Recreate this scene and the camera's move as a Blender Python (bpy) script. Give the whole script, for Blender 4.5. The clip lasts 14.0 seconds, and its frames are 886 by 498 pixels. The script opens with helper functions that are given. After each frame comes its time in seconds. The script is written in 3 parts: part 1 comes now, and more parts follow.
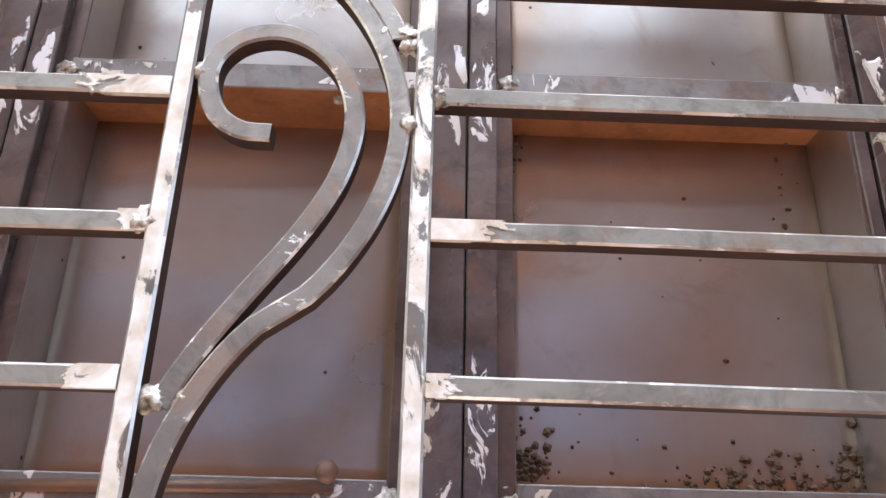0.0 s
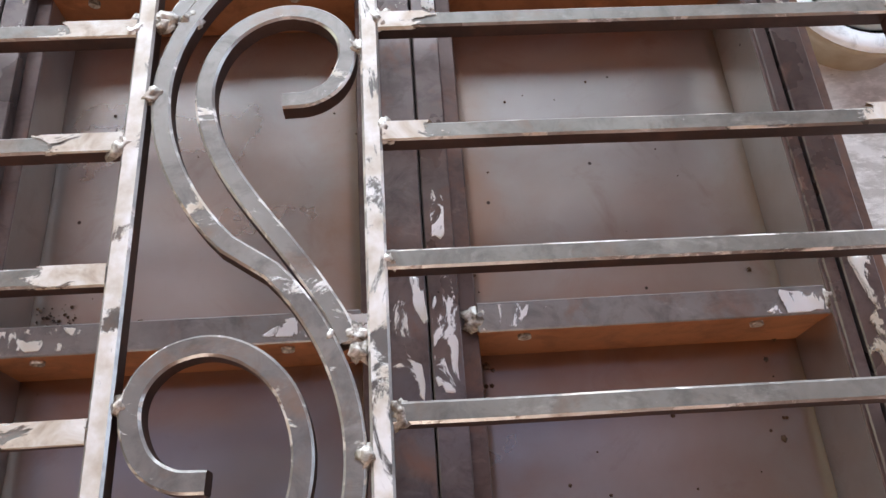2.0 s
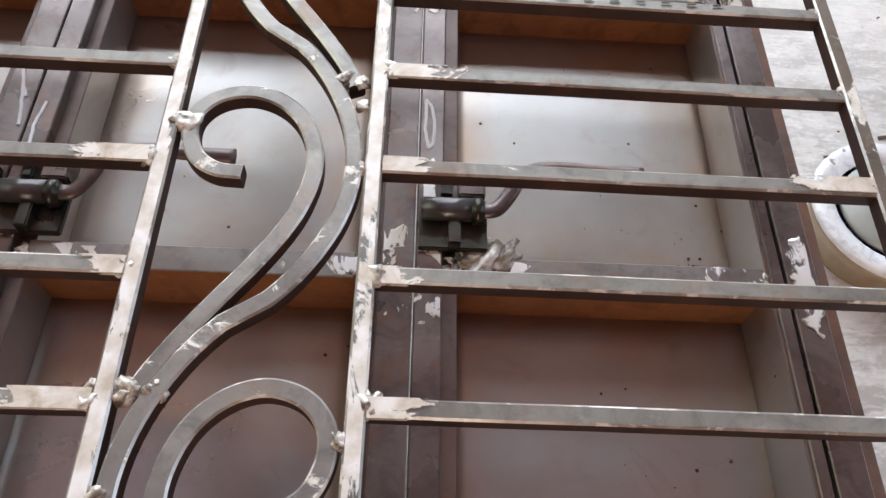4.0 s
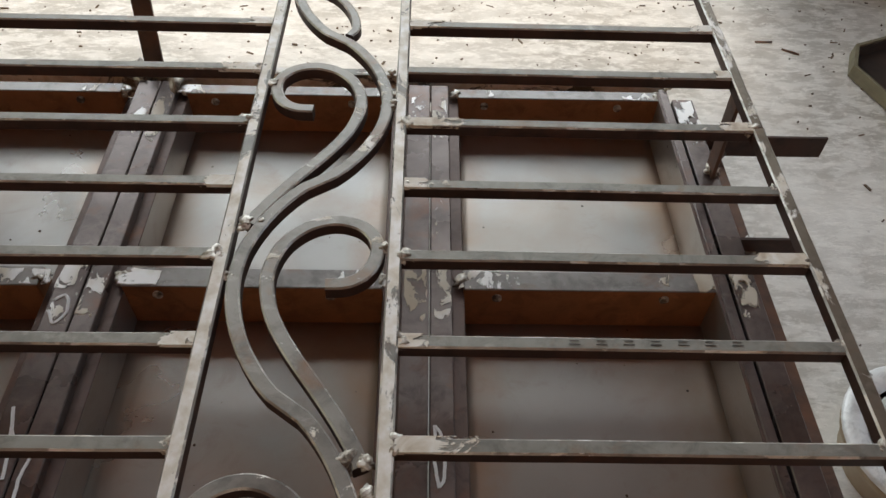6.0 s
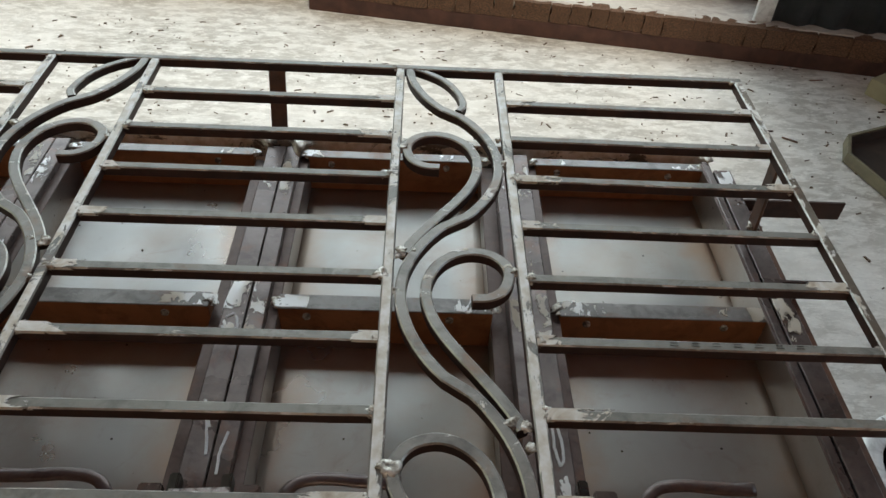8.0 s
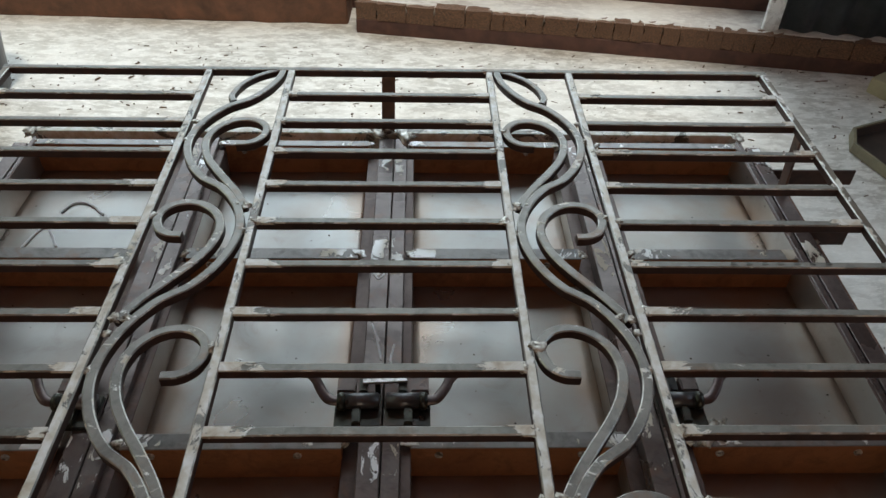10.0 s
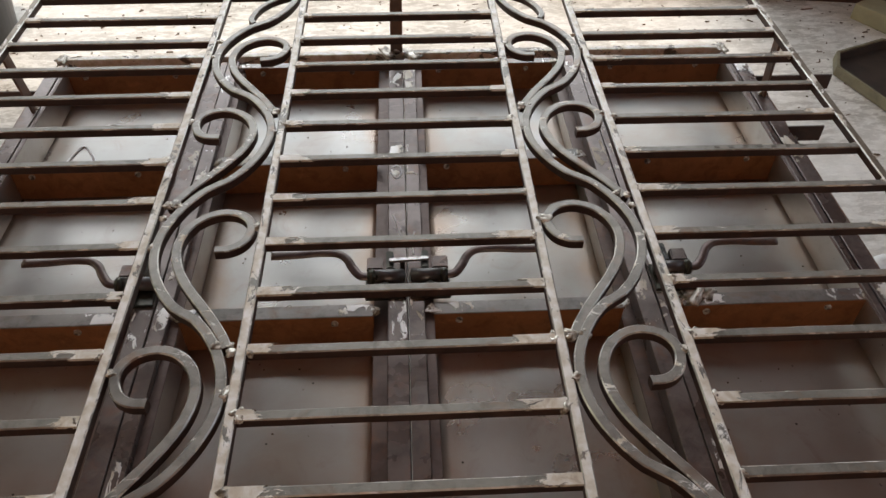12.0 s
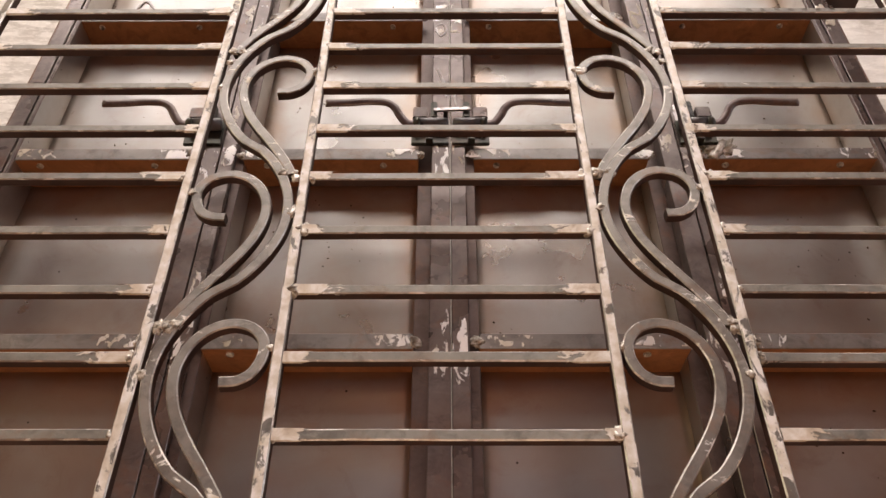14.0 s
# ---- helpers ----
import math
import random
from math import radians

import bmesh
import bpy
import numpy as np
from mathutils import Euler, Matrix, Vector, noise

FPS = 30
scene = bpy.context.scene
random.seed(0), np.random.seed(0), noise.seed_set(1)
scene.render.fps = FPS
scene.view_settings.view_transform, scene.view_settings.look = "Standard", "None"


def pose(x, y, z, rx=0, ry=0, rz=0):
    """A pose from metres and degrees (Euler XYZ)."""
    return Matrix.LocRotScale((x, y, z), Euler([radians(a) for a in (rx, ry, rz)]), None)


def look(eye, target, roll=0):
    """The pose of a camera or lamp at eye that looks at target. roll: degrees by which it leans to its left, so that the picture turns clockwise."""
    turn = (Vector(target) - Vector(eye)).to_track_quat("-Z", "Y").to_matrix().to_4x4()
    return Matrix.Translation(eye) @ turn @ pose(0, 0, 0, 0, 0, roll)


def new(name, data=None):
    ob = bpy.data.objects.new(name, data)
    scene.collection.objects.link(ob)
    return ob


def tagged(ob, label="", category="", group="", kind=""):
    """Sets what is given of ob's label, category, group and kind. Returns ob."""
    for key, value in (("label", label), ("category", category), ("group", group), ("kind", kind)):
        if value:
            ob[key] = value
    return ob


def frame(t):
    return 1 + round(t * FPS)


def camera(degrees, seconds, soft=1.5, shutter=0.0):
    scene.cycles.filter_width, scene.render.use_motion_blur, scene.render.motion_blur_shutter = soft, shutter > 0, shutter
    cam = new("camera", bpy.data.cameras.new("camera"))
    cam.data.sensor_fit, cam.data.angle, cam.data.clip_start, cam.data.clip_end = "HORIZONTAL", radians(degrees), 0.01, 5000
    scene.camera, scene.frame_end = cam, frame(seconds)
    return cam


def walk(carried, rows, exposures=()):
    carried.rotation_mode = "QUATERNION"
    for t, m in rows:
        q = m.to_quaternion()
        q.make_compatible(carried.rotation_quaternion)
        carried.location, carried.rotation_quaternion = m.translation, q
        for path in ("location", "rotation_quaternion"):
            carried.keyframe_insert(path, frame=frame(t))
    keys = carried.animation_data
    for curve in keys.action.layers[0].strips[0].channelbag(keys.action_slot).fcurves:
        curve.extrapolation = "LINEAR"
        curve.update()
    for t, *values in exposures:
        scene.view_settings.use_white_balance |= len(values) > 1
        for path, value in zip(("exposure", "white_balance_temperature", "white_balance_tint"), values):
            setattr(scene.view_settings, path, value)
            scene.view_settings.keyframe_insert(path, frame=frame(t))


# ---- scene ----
cam = camera(60.3, 14.0)
PATH = [
    (0, (0.006, 0.009, 0.645), (0.035, 0.749, -1.213), 3.9),
    (0.5, (0.011, 0.048, 0.649), (0.028, 0.793, -1.206), 2.4),
    (1, (0.023, 0.093, 0.652), (0.039, 0.864, -1.193), 1.6),
    (1.5, (0.012, 0.121, 0.663), (0.073, 0.953, -1.155), 2.7),
    (2, (0.015, 0.198, 0.655), (0.122, 1.027, -1.162), 3.9),
    (2.5, (0.037, 0.274, 0.66), (0.125, 1.163, -1.129), 4.4),
    (3, (0.026, 0.314, 0.664), (0.102, 1.21, -1.122), 5.1),
    (3.5, (0.018, 0.367, 0.676), (0.106, 1.314, -1.083), 6.2),
    (4, (0.029, 0.437, 0.69), (0.116, 1.444, -1.035), 6.6),
    (4.2, (0.037, 0.464, 0.695), (0.119, 1.511, -1.006), 6.1),
    (6.3, (0.021, 0.622, 0.775), (0.07, 1.957, -0.713), 2.2),
    (6.5, (0.012, 0.605, 0.781), (0.074, 1.957, -0.692), 3.0),
    (7, (-0.009, 0.567, 0.808), (0.042, 1.947, -0.638), 2.8),
    (7.5, (-0.045, 0.524, 0.828), (-0.016, 1.921, -0.603), 2.5),
    (8, (-0.14, 0.437, 0.854), (-0.058, 1.906, -0.501), 4.0),
    (8.5, (-0.248, 0.318, 0.879), (-0.146, 1.81, -0.449), 3.3),
    (8.7, (-0.276, 0.287, 0.897), (-0.197, 1.784, -0.427), 2.4),
    (10.8, (-0.333, 0.079, 0.974), (-0.277, 1.586, -0.339), 1.2),
    (11, (-0.342, 0.058, 0.975), (-0.289, 1.557, -0.347), 0.6),
    (11.5, (-0.349, 0.017, 0.978), (-0.289, 1.5, -0.362), 0.1),
    (12, (-0.355, -0.023, 0.969), (-0.278, 1.413, -0.421), 0.4),
    (12.5, (-0.35, -0.055, 0.966), (-0.301, 1.335, -0.471), -0.2),
    (13, (-0.369, -0.088, 0.982), (-0.319, 1.283, -0.474), 0.1),
    (13.5, (-0.371, -0.143, 1.011), (-0.378, 1.166, -0.501), -0.6),
    (14, (-0.373, -0.162, 1.008), (-0.382, 1.063, -0.573), -0.4),
]
EXPOSURES = [(0.0, 1.9, 6700, 19), (1.5, 1.58, 6700, 18), (3.0, 1.42, 6800, 17), (4.2, 1.34, 7100, 17), (6.3, 0.08, 7600, 12), (8.7, 0.03, 6900, 6), (10.8, 0.02, 6800, 7), (12.0, 0.28, 7700, 16), (14.0, 0.98, 9400, 29)]
walk(cam, [(t, look(eye, target, roll)) for t, eye, target, roll in PATH], EXPOSURES)

# ---- world, sun, lights ----
world = bpy.data.worlds.new("world")
scene.world = world
world.use_nodes = True
wn = world.node_tree.nodes
sky = wn.new("ShaderNodeTexSky")
sky.sky_type, sky.sun_disc = "NISHITA", False
sky.sun_elevation, sky.sun_rotation = radians(50), radians(200)
wn["Background"].inputs["Strength"].default_value = 0.10
world.node_tree.links.new(sky.outputs[0], wn["Background"].inputs["Color"])

sun_data = bpy.data.lights.new("sun", "SUN")
sun_data.energy, sun_data.angle, sun_data.color = 2.0, radians(5.0), (1.0, 0.95, 0.88)
sun = new("sun", sun_data)
sun.matrix_world = look((1, -3, 8), (0, 0, 0))


def area_light(name, eye, target, sx, sy, watts, colour):
    d = bpy.data.lights.new(name, "AREA")
    d.shape, d.size, d.size_y, d.energy, d.color = "RECTANGLE", sx, sy, watts, colour
    ob = new(name, d)
    ob.matrix_world = look(eye, target)
    return ob


# daylight that falls in through the wide shop front
area_light("shop_front_daylight", (-0.72, 4.89, 1.95), (-0.72, -0.15, 0.55), 5.2, 4.5, 210, (0.75, 0.89, 1.0))
# added warm fill in an unseen rear doorway, to brighten the rusty rail sides
area_light("rear_warm_fill", (-0.49, -5.56, 1.28), (-0.49, -0.15, 0.25), 2.7, 3.0, 44, (1.0, 0.78, 0.58))


# added side fills in unseen high openings: cool from the east, yellow-green from the west
area_light("east_cool_fill", (5.80, 1.6, 2.2), (0, 1.0, 0), 3.4, 2.2, 32, (0.62, 0.80, 1.0))
area_light("west_green_fill", (-5.50, 1.6, 2.2), (0, 1.0, 0), 3.4, 2.2, 26, (0.92, 1.0, 0.66))


# ---- materials ----
def node_material(name):
    m = bpy.data.materials.new(name)
    m.use_nodes = True
    nt = m.node_tree
    return m, nt, nt.nodes["Principled BSDF"], nt.nodes, nt.links


def ramp(nt, source, stops):
    r = nt.nodes.new("ShaderNodeValToRGB")
    while len(r.color_ramp.elements) < len(stops):
        r.color_ramp.elements.new(0.5)
    for e, (p, c) in zip(r.color_ramp.elements, stops):
        e.position, e.color = p, (*c, 1) if len(c) == 3 else c
    nt.links.new(source, r.inputs[0])
    return r.outputs[0]


def coords(nt, scale=(1, 1, 1), shuffle=True):
    """Object coordinates, shifted by a random amount for each object."""
    tc = nt.nodes.new("ShaderNodeTexCoord")
    mp = nt.nodes.new("ShaderNodeMapping")
    mp.inputs["Scale"].default_value = scale
    nt.links.new(tc.outputs["Object"], mp.inputs["Vector"])
    if shuffle:
        oi = nt.nodes.new("ShaderNodeObjectInfo")
        mul = nt.nodes.new("ShaderNodeMath")
        mul.operation = "MULTIPLY"
        mul.inputs[1].default_value = 37.0
        nt.links.new(oi.outputs["Random"], mul.inputs[0])
        nt.links.new(mul.outputs[0], mp.inputs["Location"])
    return mp.outputs["Vector"]


def noise_tex(nt, vector, scale, detail=4.0, rough=0.55, distortion=0.0):
    n = nt.nodes.new("ShaderNodeTexNoise")
    n.inputs["Scale"].default_value, n.inputs["Detail"].default_value = scale, detail
    n.inputs["Roughness"].default_value, n.inputs["Distortion"].default_value = rough, distortion
    nt.links.new(vector, n.inputs["Vector"])
    return n.outputs["Fac"]


def blend(nt, fac, a, b, mode="MIX"):
    m = nt.nodes.new("ShaderNodeMix")
    m.data_type, m.blend_type = "RGBA", mode
    for key, v in ((0, fac), (6, a), (7, b)):
        if isinstance(v, (int, float)):
            m.inputs[key].default_value = v
        elif isinstance(v, tuple):
            m.inputs[key].default_value = (*v, 1)
        else:
            nt.links.new(v, m.inputs[key])
    return m.outputs[2]


def grey(nt, source, stops):
    return ramp(nt, source, [(p, (v, v, v)) for p, v in stops])


def bump(nt, height, bsdf, strength, distance):
    b = nt.nodes.new("ShaderNodeBump")
    b.inputs["Strength"].default_value, b.inputs["Distance"].default_value = strength, distance
    nt.links.new(height, b.inputs["Height"])
    nt.links.new(b.outputs[0], bsdf.inputs["Normal"])


def steel(name, base, dark, rust, putty=0.0, putty_scale=22.0, metallic=0.6, rough=(0.34, 0.55), rust_at=(0.55, 0.75)):
    """Bare mill-scaled steel with rust freckles and, where putty > 0, cream filler scraped over it."""
    m, nt, b, n, l = node_material(name)
    v = coords(nt)
    big = noise_tex(nt, v, 9.0, 5)
    fine = noise_tex(nt, v, 120.0, 3)
    col = ramp(nt, big, [(0.3, dark), (0.7, base)])
    col = blend(nt, grey(nt, fine, [(0.35, 0.0), (0.75, 0.35)]), col, base)
    grime = grey(nt, noise_tex(nt, v, 30.0, 8, 0.7, 0.6), [(0.48, 0.0), (0.66, 0.5)])
    col = blend(nt, grime, col, tuple(x * 0.42 for x in dark))
    pale = grey(nt, noise_tex(nt, coords(nt, (0.6, 1, 1)), 38.0, 8, 0.7, 0.4), [(0.58, 0.0), (0.70, 0.35)])
    col = blend(nt, pale, col, tuple(min(0.8, x * 1.7) for x in base))
    rmask = grey(nt, noise_tex(nt, v, 16.0, 6, 0.65, 0.4), [(rust_at[0], 0.0), (rust_at[1], 0.75)])
    col = blend(nt, rmask, col, rust)
    met = grey(nt, rmask, [(0.0, metallic), (0.8, 0.1)])
    rgh = grey(nt, big, [(0.3, rough[0]), (0.7, rough[1])])
    if putty > 0:
        pn = noise_tex(nt, coords(nt, (0.55, 1.0, 1.0)), putty_scale, 9, 0.67, 0.6)
        t = 0.72 - 0.34 * putty
        pm = grey(nt, pn, [(t, 0.0), (t + 0.035, 1.0)])
        pcol = ramp(nt, noise_tex(nt, v, 45.0, 4), [(0.3, (0.58, 0.51, 0.41)), (0.46, (0.74, 0.70, 0.62)), (0.62, (0.90, 0.89, 0.87))])
        col = blend(nt, pm, col, pcol)
        met = blend(nt, pm, met, (0.05, 0.05, 0.05))
        bump(nt, pm, b, 0.5, 0.0012)
    else:
        bump(nt, blend(nt, 0.5, fine, grime), b, 0.3, 0.0008)
    l.new(col, b.inputs["Base Color"])
    l.new(met, b.inputs["Metallic"])
    l.new(rgh, b.inputs["Roughness"])
    return m


BAR = steel("mill_scaled_bar_steel", (0.33, 0.325, 0.295), (0.19, 0.185, 0.165), (0.24, 0.14, 0.085), 0.14, 30.0, metallic=0.35, rough=(0.42, 0.62))
OUTER = steel("dull_outer_bar_steel", (0.27, 0.235, 0.19), (0.15, 0.12, 0.095), (0.22, 0.12, 0.065), 0.56, 19.0)
UPRIGHT = steel("puttied_bar_steel", (0.24, 0.23, 0.21), (0.12, 0.112, 0.105), (0.22, 0.11, 0.06), 0.90, 27.0)
SCROLL = steel("forged_scroll_steel", (0.32, 0.305, 0.28), (0.18, 0.17, 0.158), (0.27, 0.14, 0.075), 0.36, 34.0, metallic=0.5)
FRAME = steel("window_frame_steel", (0.215, 0.182, 0.176), (0.12, 0.096, 0.090), (0.22, 0.10, 0.06), 0.0, metallic=0.6, rough=(0.22, 0.38))
RAIL = steel("window_rail_steel", (0.32, 0.305, 0.295), (0.20, 0.185, 0.18), (0.24, 0.11, 0.06), 0.0, metallic=0.55, rough=(0.30, 0.48))
DARK = steel("dark_bracket_steel", (0.075, 0.075, 0.055), (0.045, 0.045, 0.05), (0.12, 0.06, 0.04), 0.0, metallic=0.7, rough=(0.25, 0.4))
BARREL = steel("barrel_steel", (0.17, 0.165, 0.17), (0.09, 0.088, 0.092), (0.16, 0.09, 0.06), 0.0, metallic=0.6, rough=(0.25, 0.4))
LEVER = steel("lever_steel", (0.22, 0.18, 0.17), (0.13, 0.10, 0.10), (0.22, 0.10, 0.06), 0.0, metallic=0.7, rough=(0.28, 0.45))
LEG = steel("rusty_flat_steel", (0.17, 0.12, 0.10), (0.10, 0.07, 0.06), (0.24, 0.11, 0.06), 0.0, metallic=0.4, rough=(0.4, 0.6), rust_at=(0.4, 0.65))


def putty_material():
    """Cream filler that thins out raggedly along the bar, away from the joint."""
    m, nt, b, n, l = node_material("cream_filler")
    v = coords(nt)
    c = ramp(nt, noise_tex(nt, v, 40.0, 5, 0.6, 0.6), [(0.30, (0.46, 0.37, 0.28)), (0.42, (0.64, 0.57, 0.47)), (0.54, (0.76, 0.72, 0.65)), (0.70, (0.90, 0.89, 0.86))])
    own = nt.nodes.new("ShaderNodeTexCoord")
    sep = nt.nodes.new("ShaderNodeSeparateXYZ")
    l.new(own.outputs["Generated"], sep.inputs[0])
    far = nt.nodes.new("ShaderNodeMath")
    far.operation = "MULTIPLY_ADD"
    far.inputs[1].default_value = 0.55
    l.new(sep.outputs["X"], far.inputs[0])
    l.new(noise_tex(nt, coords(nt, (0.6, 1.3, 1)), 60.0, 6, 0.65, 0.6), far.inputs[2])
    mask = grey(nt, far.outputs[0], [(0.80, 1.0), (0.84, 0.0)])
    l.new(c, b.inputs["Base Color"])
    l.new(mask, b.inputs["Alpha"])
    b.inputs["Metallic"].default_value = 0.03
    b.inputs["Roughness"].default_value = 0.48
    bump(nt, mask, b, 0.5, 0.0008)
    return m


def weld_material():
    m, nt, b, n, l = node_material("ground_weld")
    v = coords(nt)
    f = noise_tex(nt, v, 90.0, 5, 0.6, 0.5)
    l.new(ramp(nt, f, [(0.38, (0.10, 0.075, 0.055)), (0.50, (0.42, 0.38, 0.32)), (0.62, (0.80, 0.78, 0.73))]), b.inputs["Base Color"])
    l.new(grey(nt, f, [(0.4, 0.15), (0.7, 0.45)]), b.inputs["Metallic"])
    b.inputs["Roughness"].default_value = 0.36
    bump(nt, noise_tex(nt, v, 260.0, 4), b, 0.5, 0.0012)
    return m


def bright_grind_material():
    m, nt, b, n, l = node_material("bright_ground_steel")
    v = coords(nt, (1, 1, 1))
    f = noise_tex(nt, v, 60.0, 6, 0.7, 1.2)
    l.new(ramp(nt, f, [(0.38, (0.26, 0.24, 0.24)), (0.5, (0.62, 0.62, 0.63)), (0.7, (0.85, 0.85, 0.86))]), b.inputs["Base Color"])
    b.inputs["Metallic"].default_value, b.inputs["Roughness"].default_value = 0.85, 0.28
    bump(nt, f, b, 0.4, 0.0008)
    return m


def sheet_material(name, low, high, metallic, rough, rims=True):
    """Cold-rolled sheet: grey, satin, with rust haze, specks of slag and, with rims, ragged brown edges: rust crept in
    from the welds and the rails' reflection put into the colour.
    """
    m, nt, b, n, l = node_material(name)
    v = coords(nt)
    big = noise_tex(nt, v, 4.0, 4)
    col = ramp(nt, big, [(0.3, low), (0.7, high)])
    haze = grey(nt, noise_tex(nt, v, 5.5, 7, 0.6, 0.3), [(0.44, 0.0), (0.78, 0.55)])
    col = blend(nt, haze, col, (0.32, 0.21, 0.14))
    film = grey(nt, noise_tex(nt, v, 14.0, 8, 0.7, 0.8), [(0.56, 0.0), (0.74, 0.35)])
    col = blend(nt, film, col, (0.23, 0.16, 0.12))
    if rims:
        own = n.new("ShaderNodeTexCoord")
        ctr = n.new("ShaderNodeVectorMath")
        ctr.operation = "SUBTRACT"
        ctr.inputs[1].default_value = (0.5, 0.5, 0.5)
        l.new(own.outputs["Generated"], ctr.inputs[0])
        size = n.new("ShaderNodeVectorMath")
        size.operation = "ABSOLUTE"
        l.new(ctr.outputs[0], size.inputs[0])
        sep = n.new("ShaderNodeSeparateXYZ")
        l.new(size.outputs[0], sep.inputs[0])
        far = n.new("ShaderNodeMath")
        far.operation = "MAXIMUM"
        l.new(sep.outputs["X"], far.inputs[0])
        l.new(sep.outputs["Y"], far.inputs[1])
        rag = n.new("ShaderNodeMath")
        rag.operation = "MULTIPLY_ADD"
        rag.inputs[1].default_value = 0.42
        l.new(noise_tex(nt, v, 7.0, 6, 0.62, 0.5), rag.inputs[0])
        l.new(far.outputs[0], rag.inputs[2])
        # browner towards the edges: crept rust plus the rusty rails' painted reflection
        rim_rust_reflection = grey(nt, rag.outputs[0], [(0.54, 0.0), (0.76, 0.70)])
        col = blend(nt, rim_rust_reflection, col, (0.36, 0.205, 0.12))
    vor = n.new("ShaderNodeTexVoronoi")
    vor.inputs["Scale"].default_value = 22.0
    l.new(v, vor.inputs["Vector"])
    dots = grey(nt, vor.outputs["Distance"], [(0.03, 1.0), (0.05, 0.0)])
    col = blend(nt, dots, col, (0.06, 0.05, 0.045))
    l.new(col, b.inputs["Base Color"])
    l.new(grey(nt, noise_tex(nt, v, 6.0, 5), [(0.3, rough[0]), (0.7, rough[1])]), b.inputs["Roughness"])
    b.inputs["Metallic"].default_value = metallic
    bump(nt, noise_tex(nt, v, 2.5, 2), b, 0.25, 0.01)
    return m


def concrete_material(name, pale, mid, dark, scale=1.0):
    """Worn concrete: a skin that has flaked off in pale scabs over the middle, smoother to the east, where yellower,
    dimmer light is put into the colour; pits, brown dirt.
    """
    m, nt, b, n, l = node_material(name)
    v = coords(nt, (scale, scale, scale), False)
    a = noise_tex(nt, v, 2.2, 9, 0.66, 0.2)
    streak = coords(nt, (0.65 * scale, 1.5 * scale, scale), False)
    f = noise_tex(nt, streak, 24.0, 7, 0.62, 0.25)
    g = noise_tex(nt, streak, 75.0, 8, 0.72, 0.3)
    sep = n.new("ShaderNodeSeparateXYZ")
    l.new(v, sep.inputs[0])
    far = n.new("ShaderNodeMath")
    far.operation = "MULTIPLY_ADD"
    far.inputs[1].default_value = 0.9
    l.new(sep.outputs["X"], far.inputs[0])
    l.new(a, far.inputs[2])
    smooth = grey(nt, far.outputs[0], [(1.08, 0.0), (1.50, 1.0)])
    col = ramp(nt, a, [(0.32, dark), (0.5, mid), (0.66, pale)])
    # east side: olive tone that also carries the yellowish, dimmer light there
    col = blend(nt, blend(nt, smooth, (0.0, 0.0, 0.0), (0.8, 0.8, 0.8)), col, (0.33, 0.305, 0.225))
    flakes = blend(nt, smooth, grey(nt, f, [(0.47, 0.0), (0.56, 0.55)]), grey(nt, f, [(0.60, 0.0), (0.70, 0.5)]))
    col = blend(nt, flakes, col, tuple(min(1.0, x * 1.12) for x in pale))
    specks = blend(nt, smooth, grey(nt, g, [(0.50, 0.0), (0.64, 0.6)]), grey(nt, g, [(0.60, 0.0), (0.70, 0.3)]))
    col = blend(nt, specks, col, tuple(min(1.0, x * 1.2) for x in pale))
    stain = grey(nt, noise_tex(nt, v, 6.0, 8, 0.7, 0.3), [(0.50, 0.0), (0.78, 0.35)])
    col = blend(nt, stain, col, (0.34, 0.28, 0.21))
    pits = grey(nt, noise_tex(nt, streak, 42.0, 5, 0.65, 0.3), [(0.27, 0.9), (0.32, 0.0)])
    col = blend(nt, pits, col, tuple(x * 0.4 for x in dark))
    l.new(col, b.inputs["Base Color"])
    l.new(grey(nt, a, [(0.3, 0.45), (0.7, 0.75)]), b.inputs["Roughness"])
    hgt = blend(nt, pits, blend(nt, 0.5, flakes, g), (0.0, 0.0, 0.0))
    bump(nt, hgt, b, 0.7, 0.003)
    return m


def plain(name, c1, c2, rough=0.7, metallic=0.0, scale=12.0, bump_d=0.002):
    m, nt, b, n, l = node_material(name)
    v = coords(nt)
    f = noise_tex(nt, v, scale, 7, 0.6, 0.3)
    l.new(ramp(nt, f, [(0.3, c1), (0.7, c2)]), b.inputs["Base Color"])
    b.inputs["Roughness"].default_value, b.inputs["Metallic"].default_value = rough, metallic
    bump(nt, f, b, 0.4, bump_d)
    return m


def smear_material():
    """Cream filler and bright grinding marks, ragged, with the stile's steel between."""
    m, nt, b, n, l = node_material("smeared_filler")
    v = coords(nt, (1.0, 0.55, 1))
    f = noise_tex(nt, v, 44.0, 7, 0.60, 0.7)
    tone = noise_tex(nt, v, 11.0, 3)
    bright = ramp(nt, tone, [(0.34, (0.52, 0.45, 0.35)), (0.44, (0.72, 0.68, 0.60)), (0.53, (0.88, 0.88, 0.88))])
    mask = grey(nt, f, [(0.515, 0.0), (0.545, 1.0)])
    l.new(bright, b.inputs["Base Color"])
    l.new(mask, b.inputs["Alpha"])
    l.new(grey(nt, tone, [(0.46, 0.05), (0.56, 0.35)]), b.inputs["Metallic"])
    b.inputs["Roughness"].default_value = 0.38
    bump(nt, mask, b, 0.5, 0.001)
    return m


